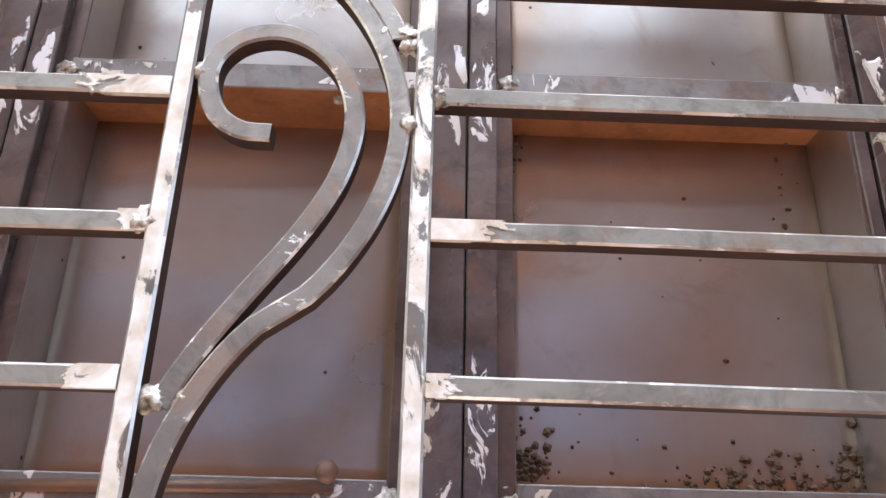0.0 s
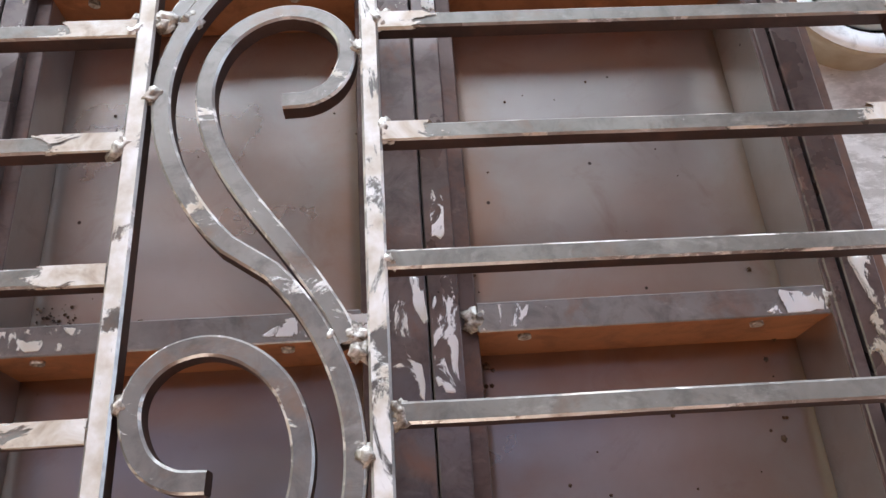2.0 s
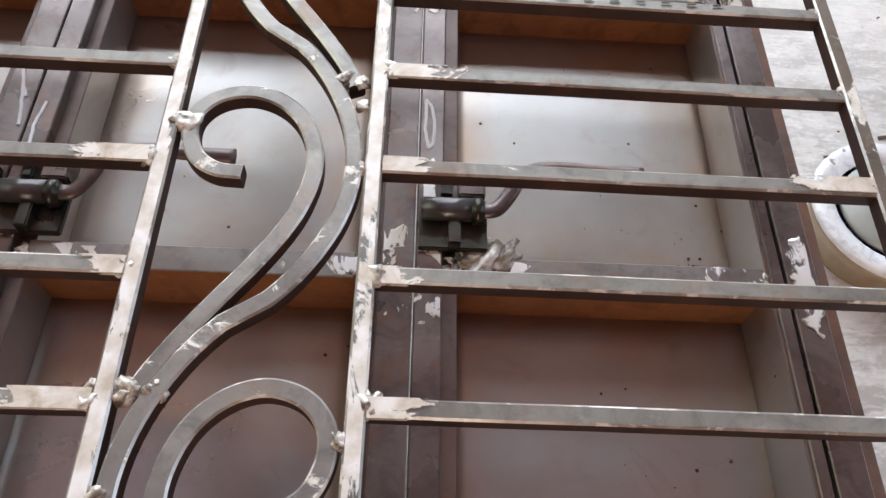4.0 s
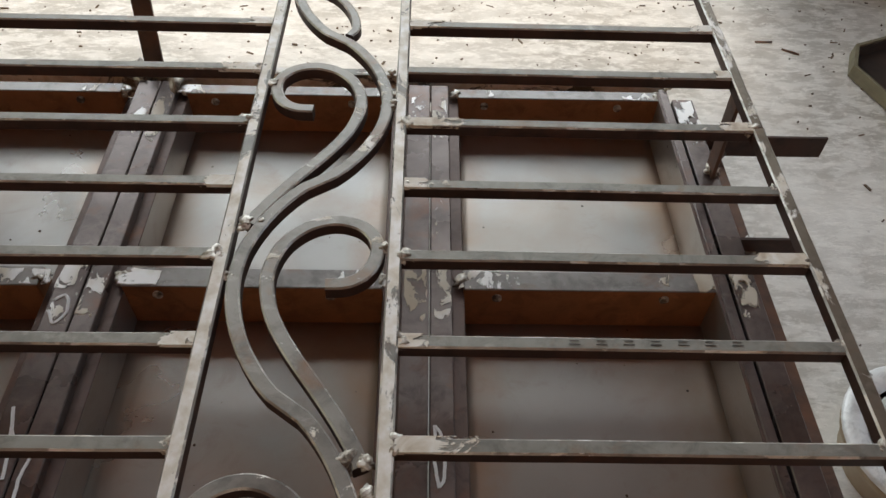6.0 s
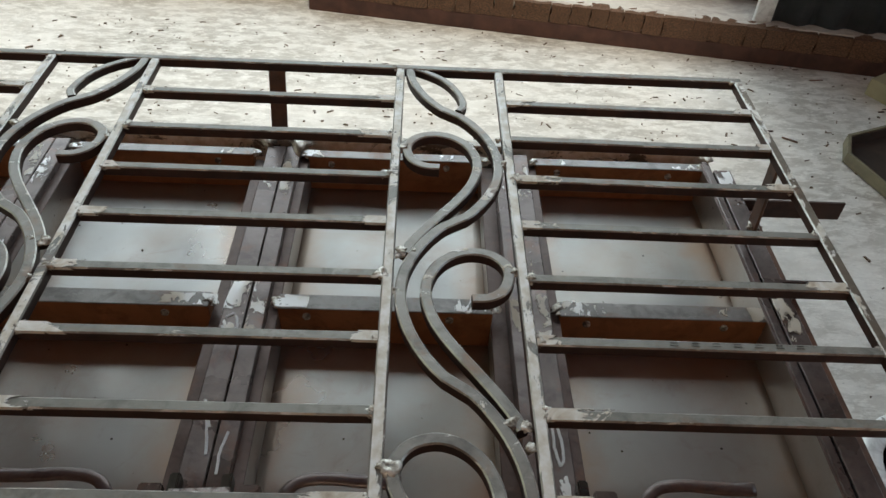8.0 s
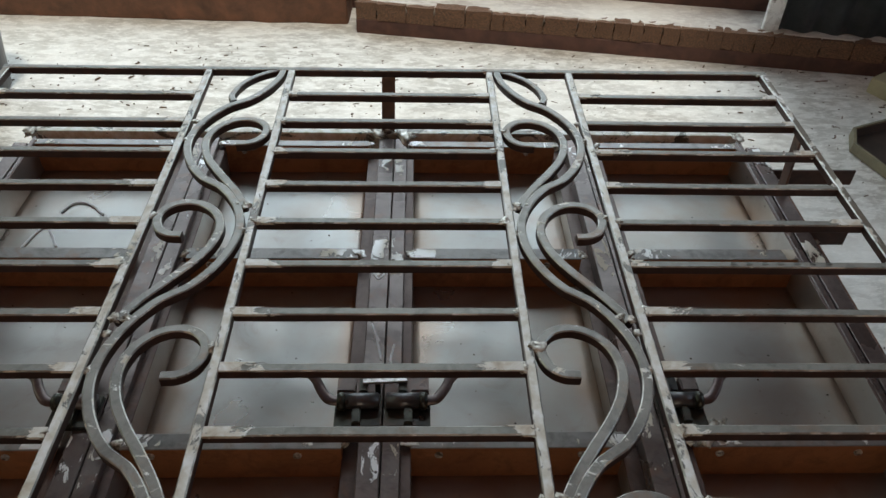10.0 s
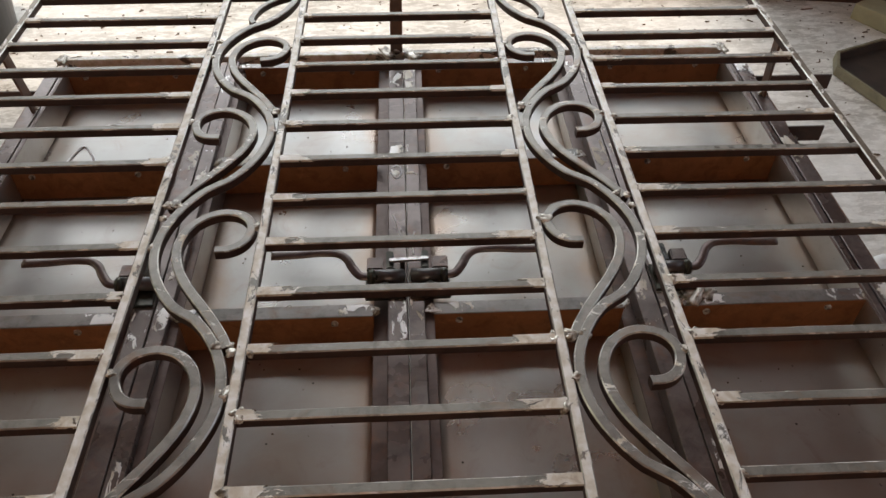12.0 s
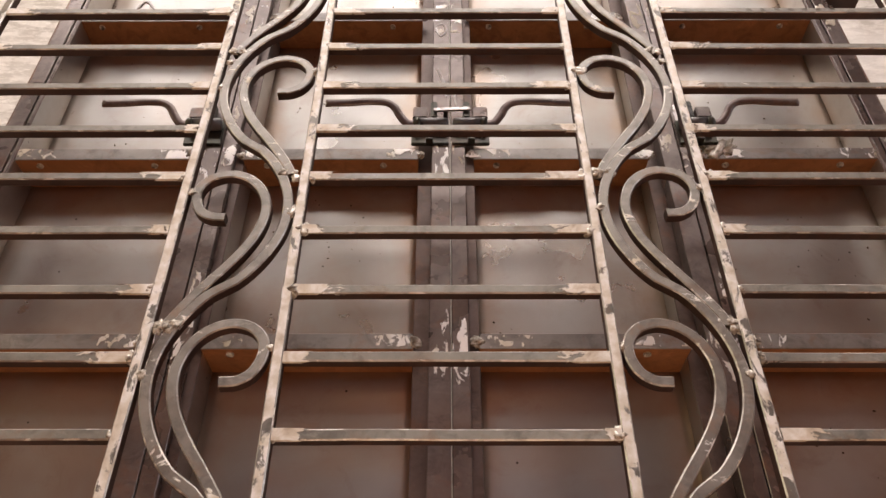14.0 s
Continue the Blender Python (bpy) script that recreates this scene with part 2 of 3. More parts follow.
# rust-brown steel, darkened further: the bars' shaded sides put into the colour
SIDE = steel("rust_and_shade_brown", (0.07, 0.034, 0.024), (0.03, 0.017, 0.014), (0.11, 0.042, 0.024), 0.0, metallic=0.15, rough=(0.45, 0.65))
SMEAR = smear_material()
# pale chamfers: edge highlights put into the colour, with wear and filler
EDGE = steel("highlit_worn_edge", (0.62, 0.60, 0.56), (0.24, 0.225, 0.205), (0.24, 0.14, 0.085), 0.52, 34.0, metallic=0.55, rough=(0.26, 0.42))
RUSTY = steel("rusty_rail_side", (0.44, 0.185, 0.078), (0.30, 0.118, 0.048), (0.20, 0.072, 0.03), 0.0, metallic=0.15, rough=(0.38, 0.55))
LIPS = steel("brown_lip_steel", (0.17, 0.122, 0.110), (0.095, 0.064, 0.056), (0.22, 0.10, 0.06), 0.0, metallic=0.4, rough=(0.32, 0.5))
PUTTY, WELD, GRIND, SHEET = putty_material(), weld_material(), bright_grind_material(), sheet_material("sheet_steel", (0.325, 0.315, 0.30), (0.43, 0.427, 0.42), 0.78, (0.26, 0.40))
# paler copy of the sheet: the lips' bright reflections put into the colour
INNER = sheet_material("turned_up_sheet_sheen", (0.46, 0.452, 0.43), (0.58, 0.573, 0.55), 0.82, (0.28, 0.42), False)
FLOOR = concrete_material("worn_concrete", (0.70, 0.69, 0.66), (0.47, 0.45, 0.415), (0.32, 0.295, 0.255), 0.63)
STEP = plain("weathered_brick", (0.030, 0.017, 0.011), (0.20, 0.10, 0.052), 0.8, scale=18.0, bump_d=0.01)
STEP_TOP = concrete_material("trodden_screed", (0.55, 0.52, 0.48), (0.42, 0.38, 0.35), (0.26, 0.2, 0.17), 0.63)
OXIDE = plain("red_oxide_paint", (0.05, 0.022, 0.016), (0.11, 0.048, 0.034), 0.8)
# unseen walls and roof, coloured to tint what the sheets reflect
WALL = plain("unseen_red_wall", (0.20, 0.066, 0.034), (0.29, 0.105, 0.055), 0.9, scale=3.0, bump_d=0.01)
ROOF = plain("unseen_rusty_roof", (0.28, 0.125, 0.066), (0.42, 0.20, 0.11), 0.6, 0.1, scale=2.5)
BEAM = plain("red_brown_timber", (0.06, 0.028, 0.015), (0.18, 0.078, 0.042), 0.75, scale=10.0, bump_d=0.006)
PLASTIC = plain("black_plastic", (0.02, 0.021, 0.024), (0.03, 0.031, 0.035), 0.38, scale=60.0, bump_d=0.0004)
PAPER = plain("white_paper", (0.7, 0.7, 0.68), (0.82, 0.82, 0.8), 0.7)
TIN_LID = plain("dull_tin_lid", (0.30, 0.32, 0.29), (0.38, 0.40, 0.36), 0.45, 0.2)
TIN_SIDE = plain("brown_stained_enamel", (0.24, 0.17, 0.10), (0.42, 0.34, 0.24), 0.5, 0.1, scale=9.0)
TRAY = plain("dark_tray_steel", (0.028, 0.020, 0.016), (0.06, 0.04, 0.03), 0.6)
TIN_RIM = steel("scuffed_white_rim", (0.84, 0.86, 0.86), (0.74, 0.76, 0.76), (0.10, 0.08, 0.06), 0.0, metallic=0.1, rough=(0.3, 0.45), rust_at=(0.60, 0.64))
TIMBER = plain("pale_timber", (0.26, 0.235, 0.15), (0.38, 0.345, 0.22), 0.75, scale=8.0)
PAN_RIM = plain("dusty_pan_rim", (0.13, 0.115, 0.075), (0.22, 0.195, 0.125), 0.7, scale=14.0)
SOIL = plain("slag_crumbs", (0.05, 0.035, 0.025), (0.17, 0.11, 0.07), 0.85, scale=80.0)
CHALK = plain("chalk", (0.74, 0.76, 0.78), (0.86, 0.87, 0.88), 0.9)
INK = plain("stamped_mark", (0.08, 0.078, 0.07), (0.13, 0.125, 0.11), 0.6)
RIDGED = plain("corrugated_steel", (0.13, 0.14, 0.15), (0.22, 0.23, 0.24), 0.45, 0.6)


# ---- mesh helpers ----
def mesh_of(bm, name, materials):
    me = bpy.data.meshes.new(name)
    bm.to_mesh(me)
    bm.free()
    for m in (materials if isinstance(materials, (list, tuple)) else [materials]):
        me.materials.append(m)
    return me


def part(name, bm, material, parent, label=""):
    me = bm if isinstance(bm, bpy.types.Mesh) else mesh_of(bm, name, material)
    ob = new(name, me)
    ob.parent = parent
    if label:
        ob["label"] = label
    return ob


def thing(name, label, category, group="", kind="", at=(0, 0, 0)):
    ob = new(name)
    ob.empty_display_size = 0.05
    ob.location = at
    return tagged(ob, label, category, group, kind)


def block(lo, hi, bevel=0.0, segments=1):
    bm = bmesh.new()
    bmesh.ops.create_cube(bm, size=1)
    for v in bm.verts:
        v.co = [lo[i] + (v.co[i] + 0.5) * (hi[i] - lo[i]) for i in range(3)]
    if bevel:
        bmesh.ops.bevel(bm, geom=bm.edges[:], offset=bevel, segments=segments, affect="EDGES")
    return bm


def shade(bm, flag=True):
    for f in bm.faces:
        f.smooth = flag
    return bm


def sweep(points, w, h, chamfer=0.0017, taper=None, wobble=0.0, seed=0):
    """A bar of w x h, chamfered, along a path in a level plane; points are its top-face centre line."""
    rng = random.Random(seed)
    bm = bmesh.new()
    c = chamfer
    prof = [(-w / 2 + c, 0), (w / 2 - c, 0), (w / 2, -c), (w / 2, -h + c), (w / 2 - c, -h), (-w / 2 + c, -h), (-w / 2, -h + c), (-w / 2, -c)]
    rings = []
    n = len(points)
    for i, p in enumerate(points):
        a, b = Vector(points[max(i - 1, 0)]), Vector(points[min(i + 1, n - 1)])
        d = b - a
        d.z = 0
        d.normalize()
        side = Vector((d.y, -d.x, 0))
        k = taper(i / (n - 1)) if taper else 1.0
        j = wobble * (rng.random() - 0.5)
        rings.append([bm.verts.new(Vector(p) + side * (u * k + j) + Vector((0, 0, v + j * 0.5))) for u, v in prof])
    for r, s in zip(rings, rings[1:]):
        for i in range(8):
            bm.faces.new((r[i], r[(i + 1) % 8], s[(i + 1) % 8], s[i]))
    bm.faces.new(rings[0][::-1])
    bm.faces.new(rings[-1])
    bmesh.ops.recalc_face_normals(bm, faces=bm.faces[:])
    for f in bm.faces:
        # facing picks the colour: clean tops, highlit chamfers, sides dark as in shade
        f.material_index = 0 if f.normal.z > 0.9 else 2 if f.normal.z > 0.35 else 1
    return bm


def catmull(ctrl, steps=8):
    pts = [Vector(c) for c in ctrl]
    pts = [pts[0] * 2 - pts[1]] + pts + [pts[-1] * 2 - pts[-2]]
    out = []
    for i in range(1, len(pts) - 2):
        p0, p1, p2, p3 = pts[i - 1:i + 3]
        for s in range(steps):
            t = s / steps
            out.append(0.5 * (2 * p1 + (p2 - p0) * t + (2 * p0 - 5 * p1 + 4 * p2 - p3) * t * t + (3 * p1 - p0 - 3 * p2 + p3) * t ** 3))
    out.append(pts[-2])
    return out


def blob(size, seed, flat=0.6, detail=2, rough=0.35):
    """A lumpy bead of weld metal."""
    bm = bmesh.new()
    bmesh.ops.create_icosphere(bm, subdivisions=detail, radius=1.0)
    off = Vector((seed * 3.7, seed * 1.3, seed * 2.1))
    for v in bm.verts:
        k = 1 + rough * 0.8 * noise.noise(v.co * 1.5 + off) + 0.45 * rough * noise.noise(v.co * 3.6 + off) + 0.22 * rough * noise.noise(v.co * 8 + off)
        v.co = Vector((v.co.x * k * size[0], v.co.y * k * size[1], v.co.z * k * size[2] * flat))
    return shade(bm)


# ---- the large structure ----
FZ = -0.600     # floor; the window lies on trestles
WZ = -0.032     # underside of the window
SHEET_Z = -0.012  # top of the window's sheets
FACE = 0.060    # top of the window's rails
TOP = 0.200     # top of the grille's bars
W = 0.0140      # bar section
BAR_DEEP = 0.0160


def floor_mesh():
    bm = bmesh.new()
    bmesh.ops.create_grid(bm, x_segments=120, y_segments=120, size=5.9)
    for v in bm.verts:
        v.co.z = FZ + 0.004 * noise.noise(Vector((v.co.x * 1.7, v.co.y * 1.7, 0))) + 0.0015 * noise.noise(Vector((v.co.x * 9, v.co.y * 9, 3))) - 0.003
        v.co.x += 0.15
        v.co.y -= 0.2
    return shade(bm)


floor = new("floor", mesh_of(floor_mesh(), "floor", FLOOR))
tagged(floor, "worn pitted grey concrete workshop floor", "floor", kind="structure")
ground = new("ground", mesh_of(block((-40, -40, -0.90), (40, 40, -0.63)), "ground", FLOOR))
tagged(ground, "bare trodden ground round the workshop", "ground", kind="structure")
def join_blocks(spans):
    bm = bmesh.new()
    for lo, hi in spans:
        n0 = len(bm.verts)
        bmesh.ops.create_cube(bm, size=1)
        bm.verts.ensure_lookup_table()
        for v in bm.verts[n0:]:
            v.co = [lo[i] + (v.co[i] + 0.5) * (hi[i] - lo[i]) for i in range(3)]
    return bm


# unseen side walls, each with one high opening added for its fill lamp
for nm, xa, xb in (("wall_west", -5.75, -5.56), ("wall_east", 5.85, 6.04)):
    ob = new(nm, mesh_of(join_blocks([((xa, -5.7, -0.63), (xb, 5.0, 1.05)), ((xa, -5.7, 3.35), (xb, 5.0, 5.16)), ((xa, -5.7, 1.05), (xb, -0.15, 3.35)), ((xa, 3.35, 1.05), (xb, 5.0, 3.35))]), nm, WALL))
    tagged(ob, "unseen red-brown workshop wall with an added high opening", "wall", kind="structure")
# unseen south wall, with a doorway added for the rear fill
for nm, lo, hi in (("wall_south_left", (-5.75, -5.89, -0.63), (-1.91, -5.7, 5.16)), ("wall_south_right", (0.94, -5.89, -0.63), (6.04, -5.7, 5.16)), ("wall_south_lintel", (-1.91, -5.89, 2.86), (0.94, -5.7, 5.16))):
    ob = new(nm, mesh_of(block(lo, hi), nm, WALL))
    tagged(ob, "unseen plain red-brown workshop wall", "wall", kind="structure")
for nm, lo, hi in (("wall_north_lintel", (-3.34, 5.0, 4.25), (1.89, 5.19, 5.16)), ("wall_north_left", (-5.75, 5.0, -0.63), (-3.34, 5.19, 5.16)), ("wall_north_right", (1.89, 5.0, -0.63), (6.04, 5.19, 5.16))):
    ob = new(nm, mesh_of(block(lo, hi), nm, WALL))
    tagged(ob, "unseen red-brown wall beside the open shop front", "wall", kind="structure")
# unseen roof; its bay is added to let sun onto the north floor
bm = join_blocks([((-5.75, -5.89, 5.16), (6.04, 0.25, 5.22)), ((-5.75, 1.75, 5.16), (6.04, 5.19, 5.22)), ((-5.75, 0.25, 5.16), (-2.60, 1.75, 5.22)), ((1.70, 0.25, 5.16), (6.04, 1.75, 5.22))])
ceiling = new("ceiling", mesh_of(bm, "ceiling", ROOF))
tagged(ceiling, "unseen rusted workshop roof with a bay added for the sun", "ceiling", kind="structure")

# ---- the grille ----
XC = [-1.159, -0.747, -0.578, -0.168, -0.002, 0.412]
PITCH = 0.1
ROWS_N = 17


def bar_y(k):
    return 1.6 - PITCH * k


grille = thing("window_grille", "welded square-bar steel window grille with scrolls, cream filler", "grille")
mesh_cache = {}


def bar_mesh(length, mat, seed):
    key = (round(length, 4), mat.name, seed)
    if key not in mesh_cache:
        n = 9
        mesh_cache[key] = mesh_of(sweep([(-length / 2 + length * i / (n - 1), 0, 0) for i in range(n)], W, BAR_DEEP, wobble=0.0007, seed=seed), "bar", [mat, SIDE, EDGE])
    return mesh_cache[key]


rng = random.Random(4)
# top and bottom bars run the whole width
for k in (0, ROWS_N - 1):
    b = part("cross_bar", bar_mesh(XC[5] - XC[0] + W, BAR, 7), BAR, grille)
    b.location = ((XC[0] + XC[5]) / 2, bar_y(k), TOP)
for i, x in enumerate(XC):
    b = part("upright_bar", bar_mesh(1.6 - W, OUTER if i in (0, 5) else UPRIGHT, i), UPRIGHT, grille)
    b.location, b.rotation_euler = (x, 0.8, TOP), (0, 0, radians(90))
for a, c in ((0, 1), (2, 3), (4, 5)):
    for k in range(1, ROWS_N - 1):
        ln = XC[c] - XC[a] - W + 0.001
        b = part("cross_bar", bar_mesh(ln, BAR, k % 3), BAR, grille)
        b.location = ((XC[c] + XC[a]) / 2, bar_y(k) + 0.002 * (rng.random() - 0.5), TOP - 0.0008)
        b.rotation_euler = (0, 0, radians(0.25 * (rng.random() - 0.5) - (0.4 if a == 4 else 0.0)))
        b.location.y -= 0.0012 if a == 4 else 0.0

# scroll columns: a serpentine bar that touches each upright in turn, and a hooked bar beside every bend
HALF = 0.067
HOOK_TOPS = {1: [1.406, 1.147, 0.870, 0.613, 0.350, 0.085], -1: [1.406, 1.150, 0.870, 0.606, 0.350, 0.085]}
HOOK = [(-0.019, -0.083), (-0.040, -0.081), (-0.057, -0.069), (-0.066, -0.046), (-0.063, -0.024), (-0.047, -0.007), (-0.022, -0.001),
        (0.003, -0.009), (0.023, -0.028), (0.034, -0.054), (0.036, -0.081), (0.029, -0.112), (0.017, -0.138), (0.000, -0.165), (-0.021, -0.194),
        (-0.041, -0.223), (-0.056, -0.248), (-0.064, -0.266)]


def serpentine(f):
    """The sideways swing of the serpentine bar, 0 to 1 of the way from bend to bend."""
    c = math.cos(math.pi * f)
    return HALF * math.copysign(abs(c) ** 0.72, c)


def scroll_column(xc, side):
    """side 1: as between the two right uprights; -1: its mirror image."""
    bends = [1.600] + [y - 0.074 for y in HOOK_TOPS[side]]
    for k, y0 in enumerate(HOOK_TOPS[side]):
        s = side if k % 2 == 0 else -side
        hook = [] if k == 5 else [p for p in HOOK if y0 + p[1] > 0.012]
        if len(hook) > 4:
            pts = [Vector((xc + s * p.x, y0 + p.y, TOP - 0.0012)) for p in catmull([(u, v, 0) for u, v in hook], 6)]
            part("hooked_scroll", sweep(pts, W, BAR_DEEP, seed=k), [SCROLL, SIDE, EDGE], grille)
        pts = [Vector((xc - s * serpentine(i / 26), bends[k] + (bends[k + 1] - bends[k]) * i / 26, TOP - 0.0006)) for i in range(27)]
        part("serpentine_scroll", sweep([p for p in pts if p.y > 0.01], W, BAR_DEEP, seed=k + 9), [SCROLL, SIDE, EDGE], grille)
    leaf = catmull([(-0.060, 0.190, 0), (-0.030, 0.172, 0), (-0.006, 0.150, 0), (0.012, 0.118, 0), (0.020, 0.082, 0), (0.012, 0.062, 0)], 5)
    part("leaf_scroll", sweep([Vector((xc + side * p.x, 1.41 + p.y, TOP - 0.0012)) for p in leaf], W * 0.85, W, seed=2), [SCROLL, SIDE, EDGE], grille)


COLS = (((XC[3] + XC[4]) / 2, 1), ((XC[1] + XC[2]) / 2, -1))
for xc, side in COLS:
    scroll_column(xc, side)

# weld beads and filler patches at the joints
bead_meshes = [mesh_of(blob((0.0100, 0.0085, 0.0070), s, 0.55, 3, 1.0), "bead", WELD) for s in range(8)]
small_beads = [mesh_of(blob((0.0075, 0.0070, 0.0055), s + 20, 0.6, 3, 1.0), "bead", WELD) for s in range(6)]
patch_meshes = []
for s in range(5):
    ln = 0.026 + 0.014 * s
    bm = block((0, -W / 2 - 0.0003, -0.004), (ln, W / 2 + 0.0003, 0.0005))
    bmesh.ops.subdivide_edges(bm, edges=[e for e in bm.edges if abs(e.verts[0].co.x - e.verts[1].co.x) > 0.01], cuts=6)
    for v in bm.verts:
        if v.co.x > ln * 0.3:
            v.co.x += 0.010 * noise.noise(Vector((v.co.y * 90, v.co.x * 30, s * 5.0)))
    patch_meshes.append(mesh_of(bm, "patch", PUTTY))


def bead(x, y, z, meshes=bead_meshes, scale=1.0):
    b = part("weld_bead", rng.choice(meshes), WELD, grille)
    b.location = (x, y, z)
    k = scale * (0.55 + 0.50 * rng.random())
    b.scale, b.rotation_euler = (k, k, k), (0, 0, rng.random() * 6.28)


for i, x in enumerate(XC):
    for k in range(ROWS_N):
        for s in ((1,) if i in (0, 2, 4) else (-1,)):
            bead(x + s * W * 0.62, bar_y(k) + 0.002 * (rng.random() - 0.5), TOP - 0.0030)
        if 0 < k < ROWS_N - 1 and rng.random() < (0.88 if i in (1, 2, 3, 4) else 0.6):
            p = part("filler_patch", rng.choice(patch_meshes), PUTTY, grille)
            right = i in (0, 2, 4)
            p.location = (x + (W / 2 if right else -W / 2), bar_y(k), TOP - 0.0004)
            p.rotation_euler = (0, 0, 0 if right else math.pi)
for xc, side in COLS:
    for k, y0 in enumerate(HOOK_TOPS[side]):
        s = side if k % 2 == 0 else -side
        for u, v in () if k == 5 else ((-0.073, -0.036), (0.073, -0.074), (-0.068, -0.262), (-0.052, -0.262), (0.070, -0.010)):
            if y0 + v > 0.01:
                bead(xc + s * u, y0 + v, TOP - 0.003, rng.choice((bead_meshes, small_beads)), 1.05)

# legs that hold the grille off the window
for x0, y0, x1, y1, wd in ((-0.378, 1.597, -0.381, 1.578, (0.028, 0.005)), (0.416, 1.385, 0.414, 1.372, (0.005, 0.028)), (-1.163, 1.385, -1.140, 1.372, (0.005, 0.028)),
                           (0.416, 0.30, 0.414, 0.30, (0.005, 0.028)), (-1.163, 0.30, -1.140, 0.30, (0.005, 0.028))):
    bm = block((-wd[0] / 2, -wd[1] / 2, 0), (wd[0] / 2, wd[1] / 2, TOP - 0.012 - FACE), 0.0008)
    for v in bm.verts:
        f = v.co.z / (TOP - 0.012 - FACE)
        v.co = Vector((v.co.x + x1 + (x0 - x1) * f, v.co.y + y1 + (y0 - y1) * f, v.co.z + FACE))
    part("leg", bm, LEG, grille, "rusty flat-steel leg")
    bead(x1, y1, FACE + 0.004, bead_meshes, 1.2)

# rolled-in mill mark on one bar, as plain thin strokes
for i in range(7):
    b = part("mill_mark", block((-0.0050, -0.0026, 0), (0.0050, -0.0018, 0.0005)), INK, grille, "dark stamped mill mark")
    b.location = (0.162 + i * 0.0245, bar_y(6) - 0.0005, TOP - 0.0004)
    b = part("mill_mark", block((-0.0040, 0.0012, 0), (0.0040, 0.0020, 0.0005)), INK, grille, "dark stamped mill mark")
    b.location = (0.162 + i * 0.0245, bar_y(6) - 0.0005, TOP - 0.0004)

# ---- the window: an outer frame and four hinged leaves of sheet steel ----
GAPS = [-1.134, -0.767, -0.366, 0.034, 0.391]
RAILS = [(1.528, 1.549), (1.168, 1.197), (0.772, 0.799), (0.394, 0.420), (0.028, 0.058)]

window_frame = thing("window_frame", "brown steel outer frame of a four-leaf window lying flat", "window frame")
x0, x1 = GAPS[0], GAPS[4]
for nm, lo, hi in (("jamb", (x0 - 0.032, 0.005, WZ), (x0 - 0.0035, 1.530, FACE - 0.001)), ("jamb", (x1 + 0.0035, 0.005, WZ), (x1 + 0.034, 1.530, FACE - 0.001)),
                   ("sill", (x0 - 0.0035, 0.005, WZ), (x1 + 0.0035, 0.024, FACE - 0.006))):
    part(nm, block(lo, hi, 0.0012), FRAME, window_frame)
part("head", block((x0 - 0.016, 1.572, 0.012), (x1, 1.589, FACE + 0.002), 0.0012), UPRIGHT, window_frame, "thin pale head of the frame")
# dark strip added low behind the head, where the gap is only shade
part("head_web", block((x0 - 0.016, 1.5495, WZ), (x1, 1.5715, -0.004)), LEG, window_frame)
# low outer flange that the wall anchors are welded to, with an added dark strip for the shaded gap
for sgn, xe in ((1, x1 + 0.0345), (-1, x0 - 0.0325)):
    part("flange", block((min(xe + sgn * 0.015, xe + sgn * 0.032), 0.02, 0.018), (max(xe + sgn * 0.015, xe + sgn * 0.032), 1.475, 0.024), 0.0008), LEG, window_frame, "thin rusty outer flange")
    part("flange_web", block((min(xe, xe + sgn * 0.016), 0.02, WZ), (max(xe, xe + sgn * 0.016), 1.475, WZ + 0.006)), SIDE, window_frame)


def lug(x, y, length, side):
    """An angle-iron wall anchor that sticks out of the jamb."""
    bm = bmesh.new()
    prof = [(0, 0), (0, 0.036), (0.004, 0.036), (0.004, 0.004), (0.026, 0.004), (0.026, 0)]
    ends = [[bm.verts.new((x + side * length * e, y + p, 0.018 + q)) for p, q in prof] for e in (0, 1)]
    n = len(prof)
    for i in range(n):
        bm.faces.new((ends[0][i], ends[0][(i + 1) % n], ends[1][(i + 1) % n], ends[1][i]))
    bm.faces.new(ends[0])
    bm.faces.new(ends[1][::-1])
    bmesh.ops.recalc_face_normals(bm, faces=bm.faces[:])
    part("wall_anchor", bm, SIDE, window_frame, "brown angle-iron wall anchor")


lug(x1 + 0.034, 1.452, 0.182, 1)
lug(x1 + 0.034, 1.255, 0.082, 1)
lug(x0 - 0.032, 1.455, 0.120, -1)


def rod(p, q, r, seg=16):
    p, q = Vector(p), Vector(q)
    bm = bmesh.new()
    bmesh.ops.create_cone(bm, segments=seg, radius1=r, radius2=r, depth=(q - p).length, cap_ends=True)
    bmesh.ops.bevel(bm, geom=[e for e in bm.edges if abs(e.verts[0].co.z - e.verts[1].co.z) < 1e-6], offset=r * 0.15, segments=2, affect="EDGES")
    bm.transform(Matrix.Translation((p + q) / 2) @ (q - p).to_track_quat("Z", "Y").to_matrix().to_4x4())
    return shade(bm)


def span(x, s, u0, u1, y0, y1, z0, z1, bevel=0.0015):
    return block((x + min(s * u0, s * u1), y0, z0), (x + max(s * u0, s * u1), y1, z1), bevel, 2)


